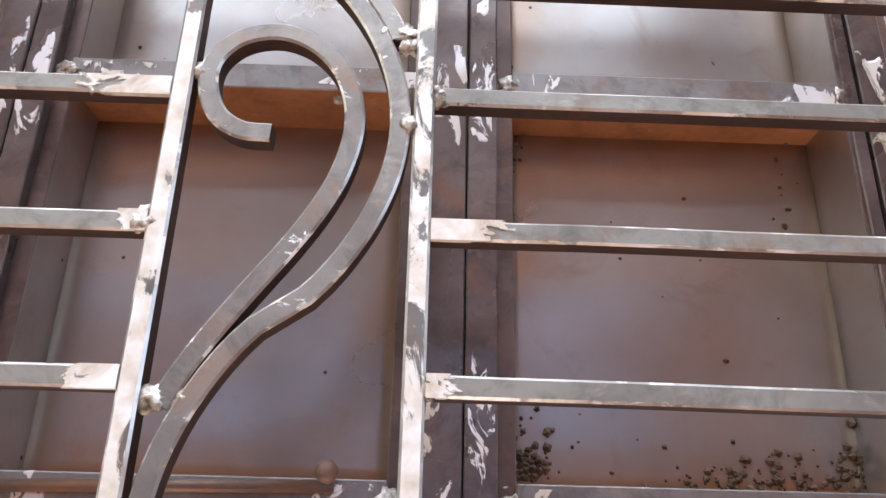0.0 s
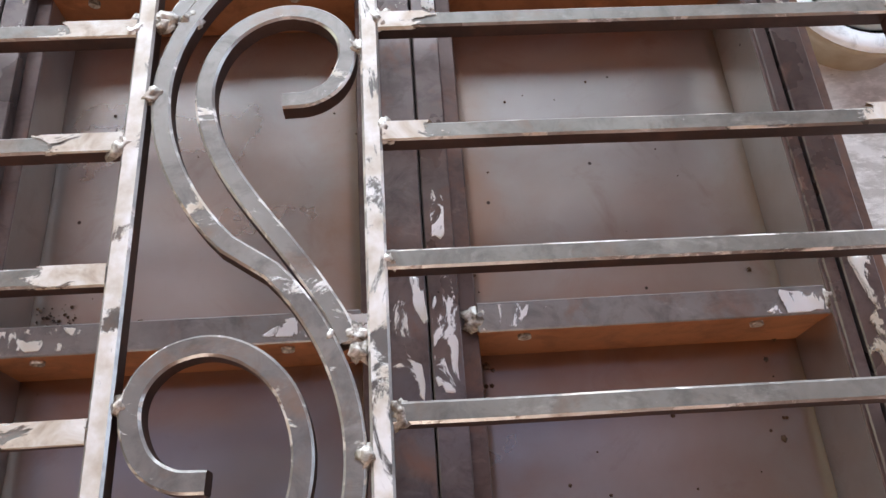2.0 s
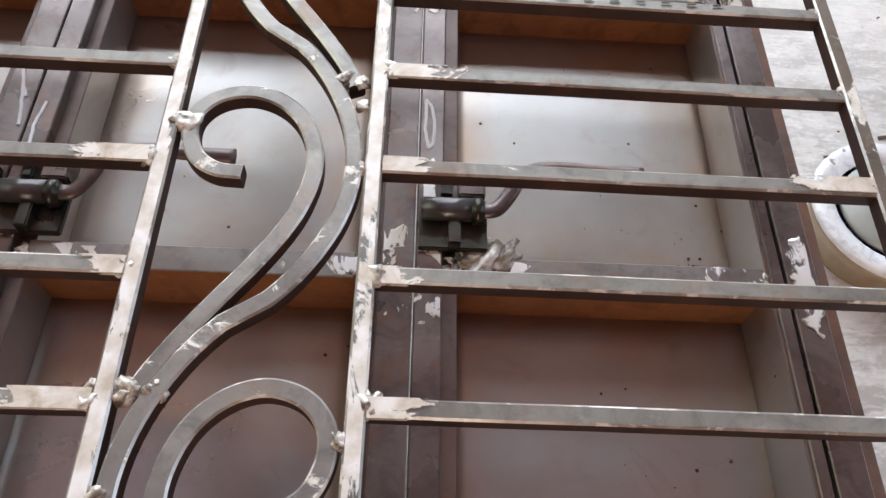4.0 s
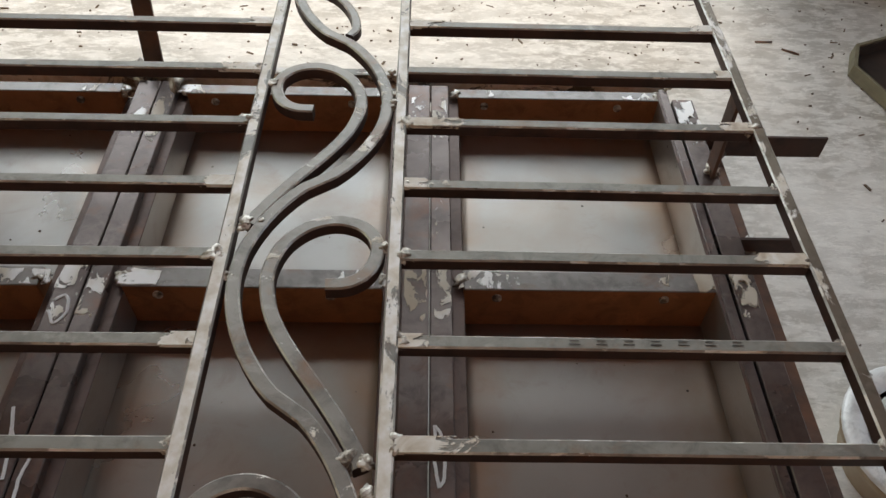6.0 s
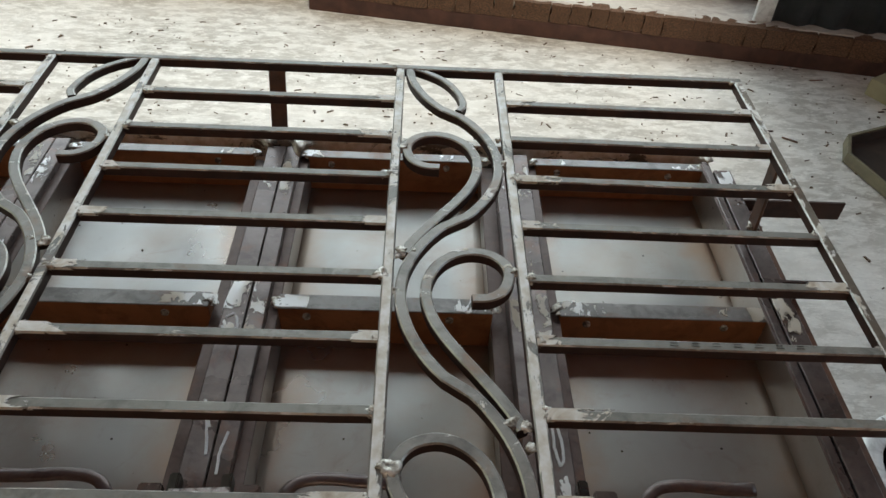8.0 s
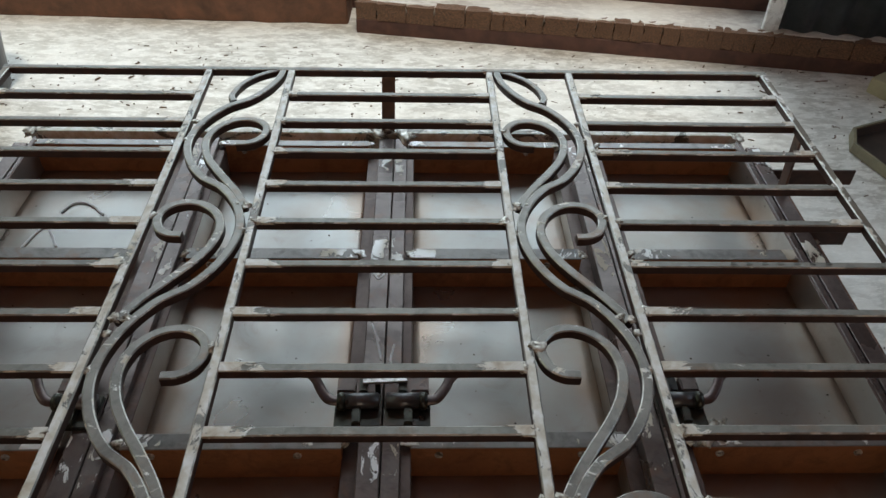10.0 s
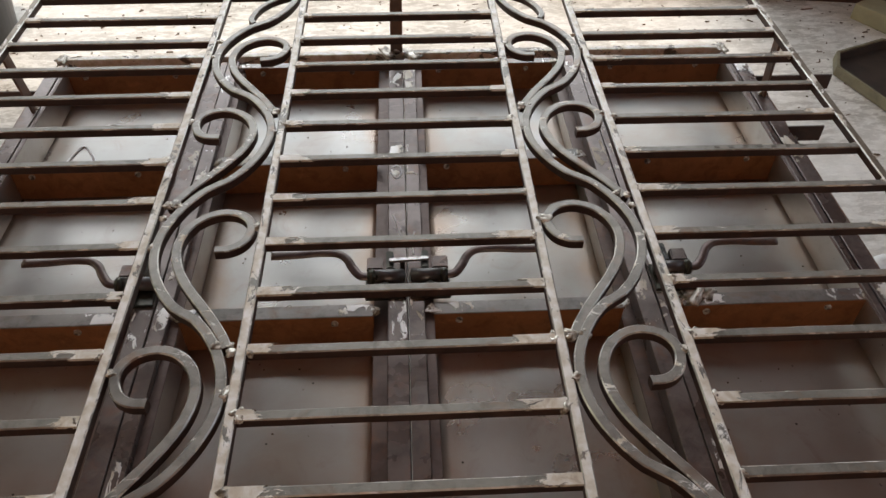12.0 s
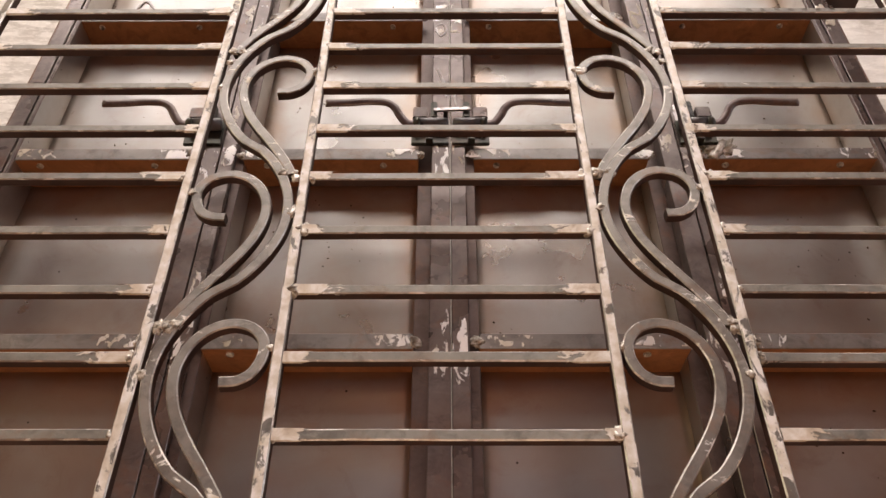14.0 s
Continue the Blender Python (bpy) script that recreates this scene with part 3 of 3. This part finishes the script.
def lever_handle(leaf, x, y, s):
    """A lever on a welded bracket; s: the way in which the lever points."""
    F = FACE
    hd = part("handle", span(x, s, 0.002, 0.068, y - 0.046, y + 0.012, F - 0.002, F + 0.006), DARK, leaf, "black steel window handle with a brown lever")
    part("barrel", rod((x + s * 0.004, y - 0.008, F + 0.016), (x + s * 0.058, y - 0.008, F + 0.016), 0.0115, 20), BARREL, hd, "blue-grey hinge barrel")
    part("collar", rod((x + s * 0.052, y - 0.010, F + 0.017), (x + s * 0.064, y - 0.010, F + 0.017), 0.0132, 12), DARK, hd)
    part("fork_plate", span(x, s, 0.030, 0.042, y - 0.046, y - 0.014, F, F + 0.017), DARK, hd)
    part("catch_block", span(x, s, 0.040, 0.066, y + 0.008, y + 0.036, F - 0.004, F + 0.018, 0.002), FRAME, hd)
    part("tongue", span(x, s, 0.022, 0.034, y + 0.006, y + 0.048, F, F + 0.020, 0.002), DARK, hd)
    path = [(0.060, -0.008, 0.021), (0.076, -0.007, 0.023), (0.089, 0.008, 0.027), (0.098, 0.024, 0.031), (0.114, 0.035, 0.033), (0.145, 0.038, 0.033), (0.182, 0.036, 0.032), (0.222, 0.036, 0.031)]
    pts = [Vector((x + s * p.x, y + p.y, F + p.z)) for p in catmull(path, 6)]
    part("lever", shade(sweep(pts, 0.0165, 0.010, 0.0035, taper=lambda f: 1.0 - 0.15 * math.sin(math.pi * f))), [LEVER, LEVER, LEVER], hd, "brown curved lever")


def lip_mesh(lo, hi, side):
    """The upturned edge of the sheet, brown on top, the given colour down the side."""
    bm = block(lo, hi, 0.001)
    for f in bm.faces:
        f.material_index = 0 if f.normal.z > 0.3 else 1
    return mesh_of(bm, "lip", [LIPS, side])


def rail_mesh(lo, hi):
    """A rail whose upper face was ground clean, the rest left rusty."""
    bm = block(lo, hi, 0.0012)
    for f in bm.faces:
        f.material_index = 0 if f.normal.z > 0.3 else 1
    return mesh_of(bm, "rail", [RAIL, RUSTY])


def grind_patch(leaf, x, y, w, h, seed, z=FACE, mat=GRIND):
    """A thin ragged patch of ground weld or filler on a rail."""
    bm = bmesh.new()
    n = 22
    ring = []
    for i in range(n):
        a = 2 * math.pi * i / n
        k = 1 + 0.45 * noise.noise(Vector((math.cos(a) * 1.8, math.sin(a) * 1.8, seed * 4.1)))
        ring.append((x + w / 2 * k * math.copysign(abs(math.cos(a)) ** 0.6, math.cos(a)), y + h / 2 * k * math.copysign(abs(math.sin(a)) ** 0.6, math.sin(a))))
    lower = [bm.verts.new((px, py, z - 0.0006)) for px, py in ring]
    upper = [bm.verts.new((x + (px - x) * 0.94, y + (py - y) * 0.94, z + 0.0008)) for px, py in ring]
    for i in range(n):
        bm.faces.new((lower[i], lower[(i + 1) % n], upper[(i + 1) % n], upper[i]))
    bm.faces.new(upper)
    bm.faces.new(lower[::-1])
    part("filler_smear", bm, mat, leaf)


def leaf(i):
    a, c = GAPS[i] + 0.0008, GAPS[i + 1] - 0.0008
    right_wide = 0.032 if i < 3 else 0.012
    left_wide = 0.0255 if i else 0.006
    pa, pc = a + left_wide + (0.015 if i else 0.003), c - right_wide - (0.024 if i < 3 else 0.004)
    lf = thing("window_leaf", "steel window leaf with four sheet panels, ground welds", "window leaf", "leaves of the window")
    part("stile", block((a, 0.026, -0.027), (a + left_wide, 1.553, FACE), 0.0012), FRAME, lf)
    part("stile", block((c - right_wide, 0.026, -0.027), (c, 1.553, FACE), 0.0012), FRAME, lf)
    part("lip", lip_mesh((a + left_wide - 0.0005, 0.030, -0.027), (pa, 1.548, FACE - (0.012 if i else 0.001)), INNER), LIPS, lf)
    part("lip", lip_mesh((pc, 0.030, -0.027), (c - right_wide + 0.0005, 1.548, FACE - (0.028 if i < 3 else 0.001)), RUSTY if i == 1 else INNER), LIPS, lf)
    for lo, hi in RAILS:
        part("rail", rail_mesh((pa - 0.001, lo, -0.026), (pc + 0.001, hi, FACE - 0.003)), RAIL, lf)
    for (lo, _), (_, hi) in zip(RAILS, RAILS[1:]):
        bm = bmesh.new()
        bmesh.ops.create_grid(bm, x_segments=14, y_segments=14, size=0.5)
        for v in bm.verts:
            px, py = v.co.x, v.co.y
            edge = max(0.0, 1 - 4 * px * px) * max(0.0, 1 - 4 * py * py)
            v.co = Vector((pa - 0.008 + (pc - pa + 0.016) * (px + 0.5), hi - 0.01 + (lo - hi + 0.02) * (py + 0.5),
                           SHEET_Z + 0.0026 * edge * (0.3 + noise.noise(Vector((px * 2.3 + i * 5, py * 2.3 + lo * 9, 1))))))
        back = bmesh.ops.extrude_face_region(bm, geom=bm.faces[:])
        for v in [g for g in back["geom"] if isinstance(g, bmesh.types.BMVert)]:
            v.co.z -= 0.002
        bmesh.ops.recalc_face_normals(bm, faces=bm.faces[:])
        part("panel", shade(bm), SHEET, lf)
    # pierced ears just under each rail
    for lo, hi in RAILS[:4]:
        for f in (0.13, 0.80):
            bm = bmesh.new()
            bmesh.ops.create_cone(bm, segments=16, radius1=0.0058, radius2=0.0058, depth=0.004, cap_ends=True)
            top = [q for q in bm.faces if q.normal.z > 0.9]
            bmesh.ops.inset_region(bm, faces=top, thickness=0.0022)
            bmesh.ops.translate(bm, verts=top[0].verts[:], vec=(0, 0, -0.0012))
            bm.transform(pose(pa + (pc - pa) * f, lo - 0.001, FACE - 0.017, 90, 0, 0))
            part("pierced_ear", shade(bm), WELD, lf)
    for r, (lo, hi) in enumerate(RAILS):
        end = -0.052 if r == 0 else 0.062 if r == 4 else 0.0
        for sx, x in ((1, pa + 0.026), (-1, pc - 0.026)):
            grind_patch(lf, x, (lo + hi) / 2, 0.056 + 0.016 * ((i + r) % 3), (hi - lo) * 0.86, i * 7 + r * 2 + sx, FACE - 0.003, SMEAR)
            bd = part("weld_bead", random.Random(i * 31 + r + sx).choice(bead_meshes), WELD, lf)
            bd.location = (pa - 0.002 if sx > 0 else pc + 0.002, (lo + hi) / 2, FACE - 0.006)
        if i:
            grind_patch(lf, a + left_wide * 0.5, (lo + hi) / 2 - 0.014 + end, left_wide * 0.88, 0.100, i * 3 + r + 40, FACE, SMEAR)
        grind_patch(lf, c - right_wide * 0.5 if i < 3 else c + 0.019, (lo + hi) / 2 - 0.010 + end, 0.028, 0.105, i * 5 + r + 60, FACE, SMEAR)
        if i in (1, 3) and r > 0:
            grind_patch(lf, a + left_wide * 0.45, (lo + hi) / 2 + 0.10, left_wide * 0.5, 0.055, i * 3 + r + 80, FACE, SMEAR)
    if i < 2:
        lever_handle(lf, c, 0.848, -1)
    else:
        lever_handle(lf, a, 0.848, 1)
    return lf


leaves = [leaf(i) for i in range(4)]
# lumps of pale weld and filler: along the head, at the anchors, and on one rail by its handle
lrng = random.Random(17)
for owner, x, y, z, k in ((window_frame, -0.402, 1.574, FACE, 2.0), (window_frame, -0.352, 1.572, FACE, 2.2), (window_frame, -0.336, 1.566, FACE - 0.002, 1.6), (window_frame, 0.389, 1.577, FACE, 1.6),
                          (window_frame, -1.146, 1.577, FACE, 1.8), (window_frame, 0.446, 1.440, 0.026, 2.0), (window_frame, 0.447, 1.262, 0.026, 2.0), (leaves[3], 0.104, 0.800, FACE - 0.002, 1.9),
                          (leaves[3], 0.118, 0.797, FACE - 0.003, 1.5), (leaves[3], 0.088, 0.794, FACE - 0.003, 1.4)):
    lump = part("weld_lump", lrng.choice(bead_meshes), WELD, owner, "pale lump of weld and filler")
    lump.location, lump.rotation_euler, lump.scale = (x, y, z), (0, 0, lrng.random() * 6.28), (k * 1.4, k * 0.8, k * 0.8)
striker = block((-0.033, -0.004, 0.0), (0.033, 0.004, 0.005), 0.001)
striker.transform(pose(GAPS[2] + 0.003, 0.870, FACE + 0.021, 0, 0, 3))
part("striker_bar", striker, GRIND, leaves[1], "bright bare-steel striker bar across the meeting stiles")
part("striker_post", block((GAPS[2] - 0.012, 0.865, FACE - 0.001), (GAPS[2] - 0.004, 0.873, FACE + 0.022), 0.0008), DARK, leaves[1])

# ---- trestles under the window ----
def trestle(x):
    t = thing("trestle", "plain rusty square-tube trestle under the window", "trestle", "trestles under the window", at=(x, 0.80, FZ - 0.004))
    part("top_bar", block((-0.02, -0.70, WZ - FZ - 0.036), (0.02, 0.70, WZ - FZ + 0.004), 0.002), LEG, t)
    part("stretcher", block((-0.015, -0.56, 0.13), (0.015, 0.56, 0.16), 0.002), LEG, t)
    for y in (-0.55, 0.55):
        for sx in (-1, 1):
            bm = block((-0.015, -0.015, 0), (0.015, 0.015, WZ - FZ - 0.034), 0.002)
            for v in bm.verts:
                v.co.x += sx * 0.12 * (1 - v.co.z / (WZ - FZ - 0.034)) + sx * 0.004
                v.co.y += y
            part("leg", bm, LEG, t)


trestle(-0.95)
trestle(0.20)

# ---- round the window ----
def lathe(profile, segments=40):
    bm = bmesh.new()
    rings = [[bm.verts.new((r * math.cos(2 * math.pi * i / segments), r * math.sin(2 * math.pi * i / segments), z)) for i in range(segments)] for r, z in profile]
    for p, q in zip(rings, rings[1:]):
        for i in range(segments):
            bm.faces.new((p[i], p[(i + 1) % segments], q[(i + 1) % segments], q[i]))
    bm.faces.new(rings[0][::-1])
    bm.faces.new(rings[-1])
    bmesh.ops.recalc_face_normals(bm, faces=bm.faces[:])
    return shade(bm)


def round_tin(x, y, r, h, label):
    t = thing("round_tin", label, "tin", at=(x, y, FZ - 0.004))
    part("body", lathe([(r * 0.80, 0), (r * 0.82, 0.005), (r * 0.86, h * 0.45), (r * 0.97, h * 0.72), (r * 0.985, h * 0.84), (r * 0.94, h * 0.86)]), TIN_SIDE, t, "brown-stained curved side")
    part("rim", lathe([(r * 0.955, h * 0.83), (r, h * 0.90), (r * 0.995, h * 0.97), (r * 0.975, h), (r * 0.74, h * 0.97), (r * 0.715, h * 0.90)]), TIN_RIM, t, "wide pale scuffed rim")
    part("groove", lathe([(r * 0.715, h * 0.80), (r * 0.715, h * 0.90), (r * 0.66, h * 0.90), (0.01, h * 0.89)]), TRAY, t)
    part("lid", lathe([(r * 0.66, h * 0.88), (r * 0.66, h * 0.98), (r * 0.64, h * 1.01), (0.01, h)]), TIN_LID, t, "dull grey-green lid")


round_tin(0.970, 1.262, 0.163, 0.108, "squat white scuffed tin with a grey lid on the floor")

bucket = thing("bucket", "black plastic bucket with a white label on the concrete floor", "bucket", at=(-2.10, 2.91, FZ - 0.004))
part("body", lathe([(0.135, 0.0), (0.150, 0.009), (0.187, 0.317), (0.200, 0.325), (0.200, 0.352), (0.187, 0.355), (0.177, 0.325), (0.142, 0.019), (0.03, 0.016)]), PLASTIC, bucket)
bm = rod((0, -0.002, 0), (0, 0.002, 0), 0.027, 20)
lb = part("sticker", bm, PAPER, bucket, "plain white sticker")
lb.location, lb.rotation_euler = (0.135, -0.120, 0.245), (radians(-7), 0, radians(48))

# a many-sided open pan of folded steel, dark inside, with a pale rim
tray = thing("steel_tray", "dark many-sided open steel tray with a pale worn rim", "tray", at=(1.572, 2.43, FZ - 0.004))
PAN = [(-0.277, 0.079), (-0.230, 0.190), (0.0, 0.285), (0.253, 0.198), (0.301, -0.008), (0.190, -0.246), (-0.158, -0.277)]


def pan_ring(bm, k, z):
    return [bm.verts.new((x * k, y * k, z)) for x, y in PAN]


def pan_band(levels):
    bm = bmesh.new()
    rings = [pan_ring(bm, k, z) for k, z in levels]
    n = len(PAN)
    for p, q in zip(rings, rings[1:]):
        for i in range(n):
            bm.faces.new((p[i], p[(i + 1) % n], q[(i + 1) % n], q[i]))
    return bm, rings


bm, rings = pan_band([(0.92, 0.006), (0.93, 0.038), (0.95, 0.038), (0.94, 0.0)])
bm.faces.new(rings[0])
bm.faces.new(rings[-1][::-1])
bmesh.ops.recalc_face_normals(bm, faces=bm.faces[:])
part("basin", bm, TRAY, tray)
bm, rings = pan_band([(0.945, 0.0388), (0.947, 0.044), (0.985, 0.044), (0.995, 0.005), (0.953, 0.005), (0.953, 0.0388), (0.945, 0.0388)])
bmesh.ops.remove_doubles(bm, verts=bm.verts[:], dist=0.0001)
bmesh.ops.recalc_face_normals(bm, faces=bm.faces[:])
part("rim", bm, PAN_RIM, tray, "pale worn rim")

board = thing("timber_board", "pale timber board lying on the floor", "board", at=(1.62, 3.00, FZ - 0.004))
bm = block((0, -0.064, 0), (0.95, 0.064, 0.07), 0.003)
b = part("plank", bm, TIMBER, board)
b.rotation_euler = (0, 0, radians(-58))

# the threshold across the shop front: red-oxide skirting, crumbling brick edge, screed and a riser behind
STEP_AT = pose(-0.60, 3.47, FZ - 0.004, 0, 0, -9.3)
step = new("threshold_step", mesh_of(block((0.0, 0.019, 0), (4.1, 0.255, 0.149), 0.006), "threshold_step", STEP_TOP))
step.matrix_world = STEP_AT
tagged(step, "raised screed threshold with a crumbling brick edge", "step", kind="structure")
skirt = part("skirting", block((0.0, -0.003, 0), (4.1, 0.019, 0.070), 0.004), OXIDE, step, "red-oxide painted base")
riser = new("threshold_riser", mesh_of(block((-0.3, 0.255, 0), (4.1, 0.475, 0.333), 0.009), "threshold_riser", OXIDE))
riser.matrix_world = STEP_AT
tagged(riser, "red-brown painted upper step of the threshold", "step", kind="structure")
srng = random.Random(11)
brick_meshes = []
for k in range(6):
    bm = block((-0.5, -0.5, -0.5), (0.5, 0.5, 0.5))
    bmesh.ops.subdivide_edges(bm, edges=bm.edges[:], cuts=2, use_grid_fill=True)
    for v in bm.verts:
        v.co += Vector([0.08 * noise.noise(v.co * 2.2 + Vector((k * 7.0, j * 3.0, 0))) for j in range(3)])
    brick_meshes.append(mesh_of(bm, "brick", STEP))
x = 0.0
while x < 4.0:
    w = 0.05 + 0.10 * srng.random()
    bk = part("brick", srng.choice(brick_meshes), STEP, step)
    bk.location, bk.scale = (x + w / 2, 0.019 + 0.008 * srng.random(), 0.106 + 0.005 * srng.random()), (w * 0.97, 0.054, 0.074 + 0.008 * srng.random())
    x += w
timber = thing("timber_beam", "rough red-brown timber beam lying along the threshold", "beam", at=(-0.645, 3.55, FZ - 0.004))
bm = block((-3.8, 0, 0), (0.0, 0.22, 0.158), 0.006)
bmesh.ops.subdivide_edges(bm, edges=[e for e in bm.edges if abs(e.verts[0].co.x - e.verts[1].co.x) > 1], cuts=40)
for v in bm.verts:
    v.co += Vector((0.018 * noise.noise(v.co * 13), 0.010 * noise.noise(v.co * 9 + Vector((5, 0, 0))), 0.008 * noise.noise(v.co * 7)))
part("beam", bm, BEAM, timber).rotation_euler = (0, 0, radians(-2))

panel_ob = thing("corrugated_panel", "dark corrugated steel panel standing on the threshold", "panel", at=(1.24, 3.235, FZ + 0.141))
bm = bmesh.new()
cols = [[bm.verts.new((1.43 * i / 60, 0.016 * math.sin(i * 1.15) - 0.233 * i / 60, z)) for z in (0.0, 1.43)] for i in range(61)]
for p, q in zip(cols, cols[1:]):
    bm.faces.new((p[0], q[0], q[1], p[1]))
bmesh.ops.solidify(bm, geom=bm.faces[:], thickness=0.002)
part("sheet", shade(bm), RIDGED, panel_ob)
part("edge_trim", block((-0.070, -0.006, 0.0), (0.0, 0.016, 1.43), 0.003), TIN_RIM, panel_ob, "pale blue-white edge strip")

# ---- small things ----
def chalk_mark(pts, name="chalk_mark"):
    path = [Vector((x, y, SHEET_Z + 0.0042)) for x, y, _ in catmull([(x, y, 0) for x, y in pts], 6)]
    part(name, sweep(path, 0.005, 0.002, 0.0004, wobble=0.002), [CHALK, CHALK, CHALK], leaves[0], "white chalk stroke")


chalk_mark([(-1.036, 1.380), (-1.020, 1.410), (-0.989, 1.408), (-0.949, 1.373)])
chalk_mark([(-1.075, 1.264), (-1.056, 1.328), (-1.041, 1.326), (-1.008, 1.274)])


def stile_mark(leaf_ob, pts, label="pale scribed stroke"):
    path = [Vector((x, y, FACE + 0.0012)) for x, y, _ in catmull([(x, y, 0) for x, y in pts], 5)]
    part("scribe_mark", sweep(path, 0.0035, 0.0016, 0.0004, wobble=0.0015), [CHALK, CHALK, CHALK], leaf_ob, label)


stile_mark(leaves[1], [(-0.389, 1.008), (-0.380, 0.970), (-0.372, 0.930)])
stile_mark(leaves[1], [(-0.383, 0.985), (-0.376, 0.968)])
stile_mark(leaves[2], [(-0.352, 0.962), (-0.357, 0.935), (-0.355, 0.905)])
stile_mark(leaves[3], [(0.0405, 0.990), (0.0475, 0.975), (0.0500, 0.940), (0.0440, 0.925), (0.0400, 0.950), (0.0405, 0.990)])
stile_mark(leaves[1], [(-0.394, 1.130), (-0.384, 1.112), (-0.374, 1.128), (-0.380, 1.150), (-0.392, 1.145)])


def crumbs(name, spots, seed, label):
    """Loose slag: many small lumps, lying on the sheets."""
    r = random.Random(seed)
    verts, faces = [], []
    for cx, cy, sx, sy, n, big in spots:
        for _ in range(n):
            x, y = cx + r.gauss(0, sx), cy + abs(r.gauss(0, sy))
            s = big * (0.35 + r.random() ** 2)
            base = len(verts)
            a0 = r.random() * 6.28
            verts.extend([(x + s * math.cos(a0 + k * 1.257) * (0.7 + 0.5 * r.random()), y + s * math.sin(a0 + k * 1.257) * (0.7 + 0.5 * r.random()), SHEET_Z + 0.0012) for k in range(5)])
            verts.append((x, y, SHEET_Z + 0.002 + s * 0.9))
            faces.extend([(base + k, base + (k + 1) % 5, base + 5) for k in range(5)])
    me = bpy.data.meshes.new(name)
    me.from_pydata(verts, [], faces)
    me.materials.append(SOIL)
    tagged(new(name, me), label, "slag", kind="stuff")


crumbs("slag_crumbs", [(0.092, 0.066, 0.010, 0.020, 90, 0.004), (0.30, 0.062, 0.045, 0.014, 130, 0.0035), (0.375, 0.064, 0.010, 0.02, 50, 0.004), (0.085, 0.35, 0.003, 0.05, 14, 0.003),
                       (0.345, 0.30, 0.006, 0.08, 16, 0.003), (-0.25, 0.425, 0.03, 0.006, 14, 0.003), (-0.305, 0.440, 0.014, 0.016, 60, 0.0017), (0.330, 0.812, 0.012, 0.030, 24, 0.0017), (-0.46, 0.424, 0.06, 0.008, 40, 0.003), (-0.28, 0.424, 0.04, 0.010, 40, 0.003)], 3,
       "dark slag crumbs scattered on the window's sheets")
crumbs("weld_spatter", [(0.20, 0.60, 0.10, 0.5, 40, 0.0018), (-0.18, 0.60, 0.10, 0.5, 40, 0.0016), (-0.55, 0.60, 0.12, 0.5, 40, 0.0016), (-0.95, 0.60, 0.1, 0.5, 30, 0.0016), (0.2, 0.08, 0.1, 0.25, 24, 0.0022)], 8,
       "small dark weld spatter on the sheets")

bolt = part("sill_rod", rod((-0.34, 0.046, FACE + 0.003), (-0.060, 0.052, FACE + 0.003), 0.0048), LEG, leaves[2], "rusty round rod on the bottom rail")
pin = lathe([(0.0042, 0.0), (0.0042, 0.016), (0.0075, 0.018), (0.0085, 0.022), (0.0075, 0.027), (0.003, 0.029)], 16)
pin.transform(pose(-0.064, 0.054, FACE - 0.002, -18, 0, 0))
part("rod_pin", pin, LEG, leaves[2], "round-headed rusty pin")


def floor_debris():
    """Scraps of rod and flakes on the concrete."""
    r = random.Random(21)
    verts, faces = [], []
    for _ in range(620):
        if r.random() < 0.13:
            x, y = r.uniform(0.88, 2.05), r.uniform(1.44, 3.2)
        else:
            x, y = r.uniform(-2.4, 1.7), r.uniform(2.48, 3.34)
        ln, wd, hh, a = 0.0019 + 0.013 * r.random() ** 4, 0.0011 + 0.003 * r.random(), 0.0013 + 0.003 * r.random(), r.gauss(0, 0.7)
        c, s, base = math.cos(a), math.sin(a), len(verts)
        for z in (0.0, hh):
            for px, py in ((-ln, -wd), (ln, -wd * 0.6), (ln * 0.8, wd), (-ln * 0.9, wd * 0.7)):
                verts.append((x + px * c - py * s, y + px * s + py * c, FZ - 0.003 + z))
        for q in ((0, 1, 2, 3), (4, 7, 6, 5), (0, 4, 5, 1), (1, 5, 6, 2), (2, 6, 7, 3), (3, 7, 4, 0)):
            faces.append([base + k for k in q])
    me = bpy.data.meshes.new("floor_debris")
    me.from_pydata(verts, [], faces)
    me.materials.append(SOIL)
    tagged(new("floor_debris", me), "scraps of steel and flakes scattered on the floor", "debris", kind="stuff")


floor_debris()
for x, y, a, ln in ((1.09, 2.68, 0, 0.054), (1.16, 2.63, -30, 0.054), (1.41, 3.05, 5, 0.055)):
    sc = new("rod_scrap", mesh_of(rod((-ln / 2, 0, 0), (ln / 2, 0, 0), 0.0030, 8), "rod_scrap", LEG))
    sc.matrix_world = pose(x, y, FZ - 0.0005, 0, 0, a)
    tagged(sc, "short offcut of dark steel rod on the floor", "offcut", "offcuts on the floor")
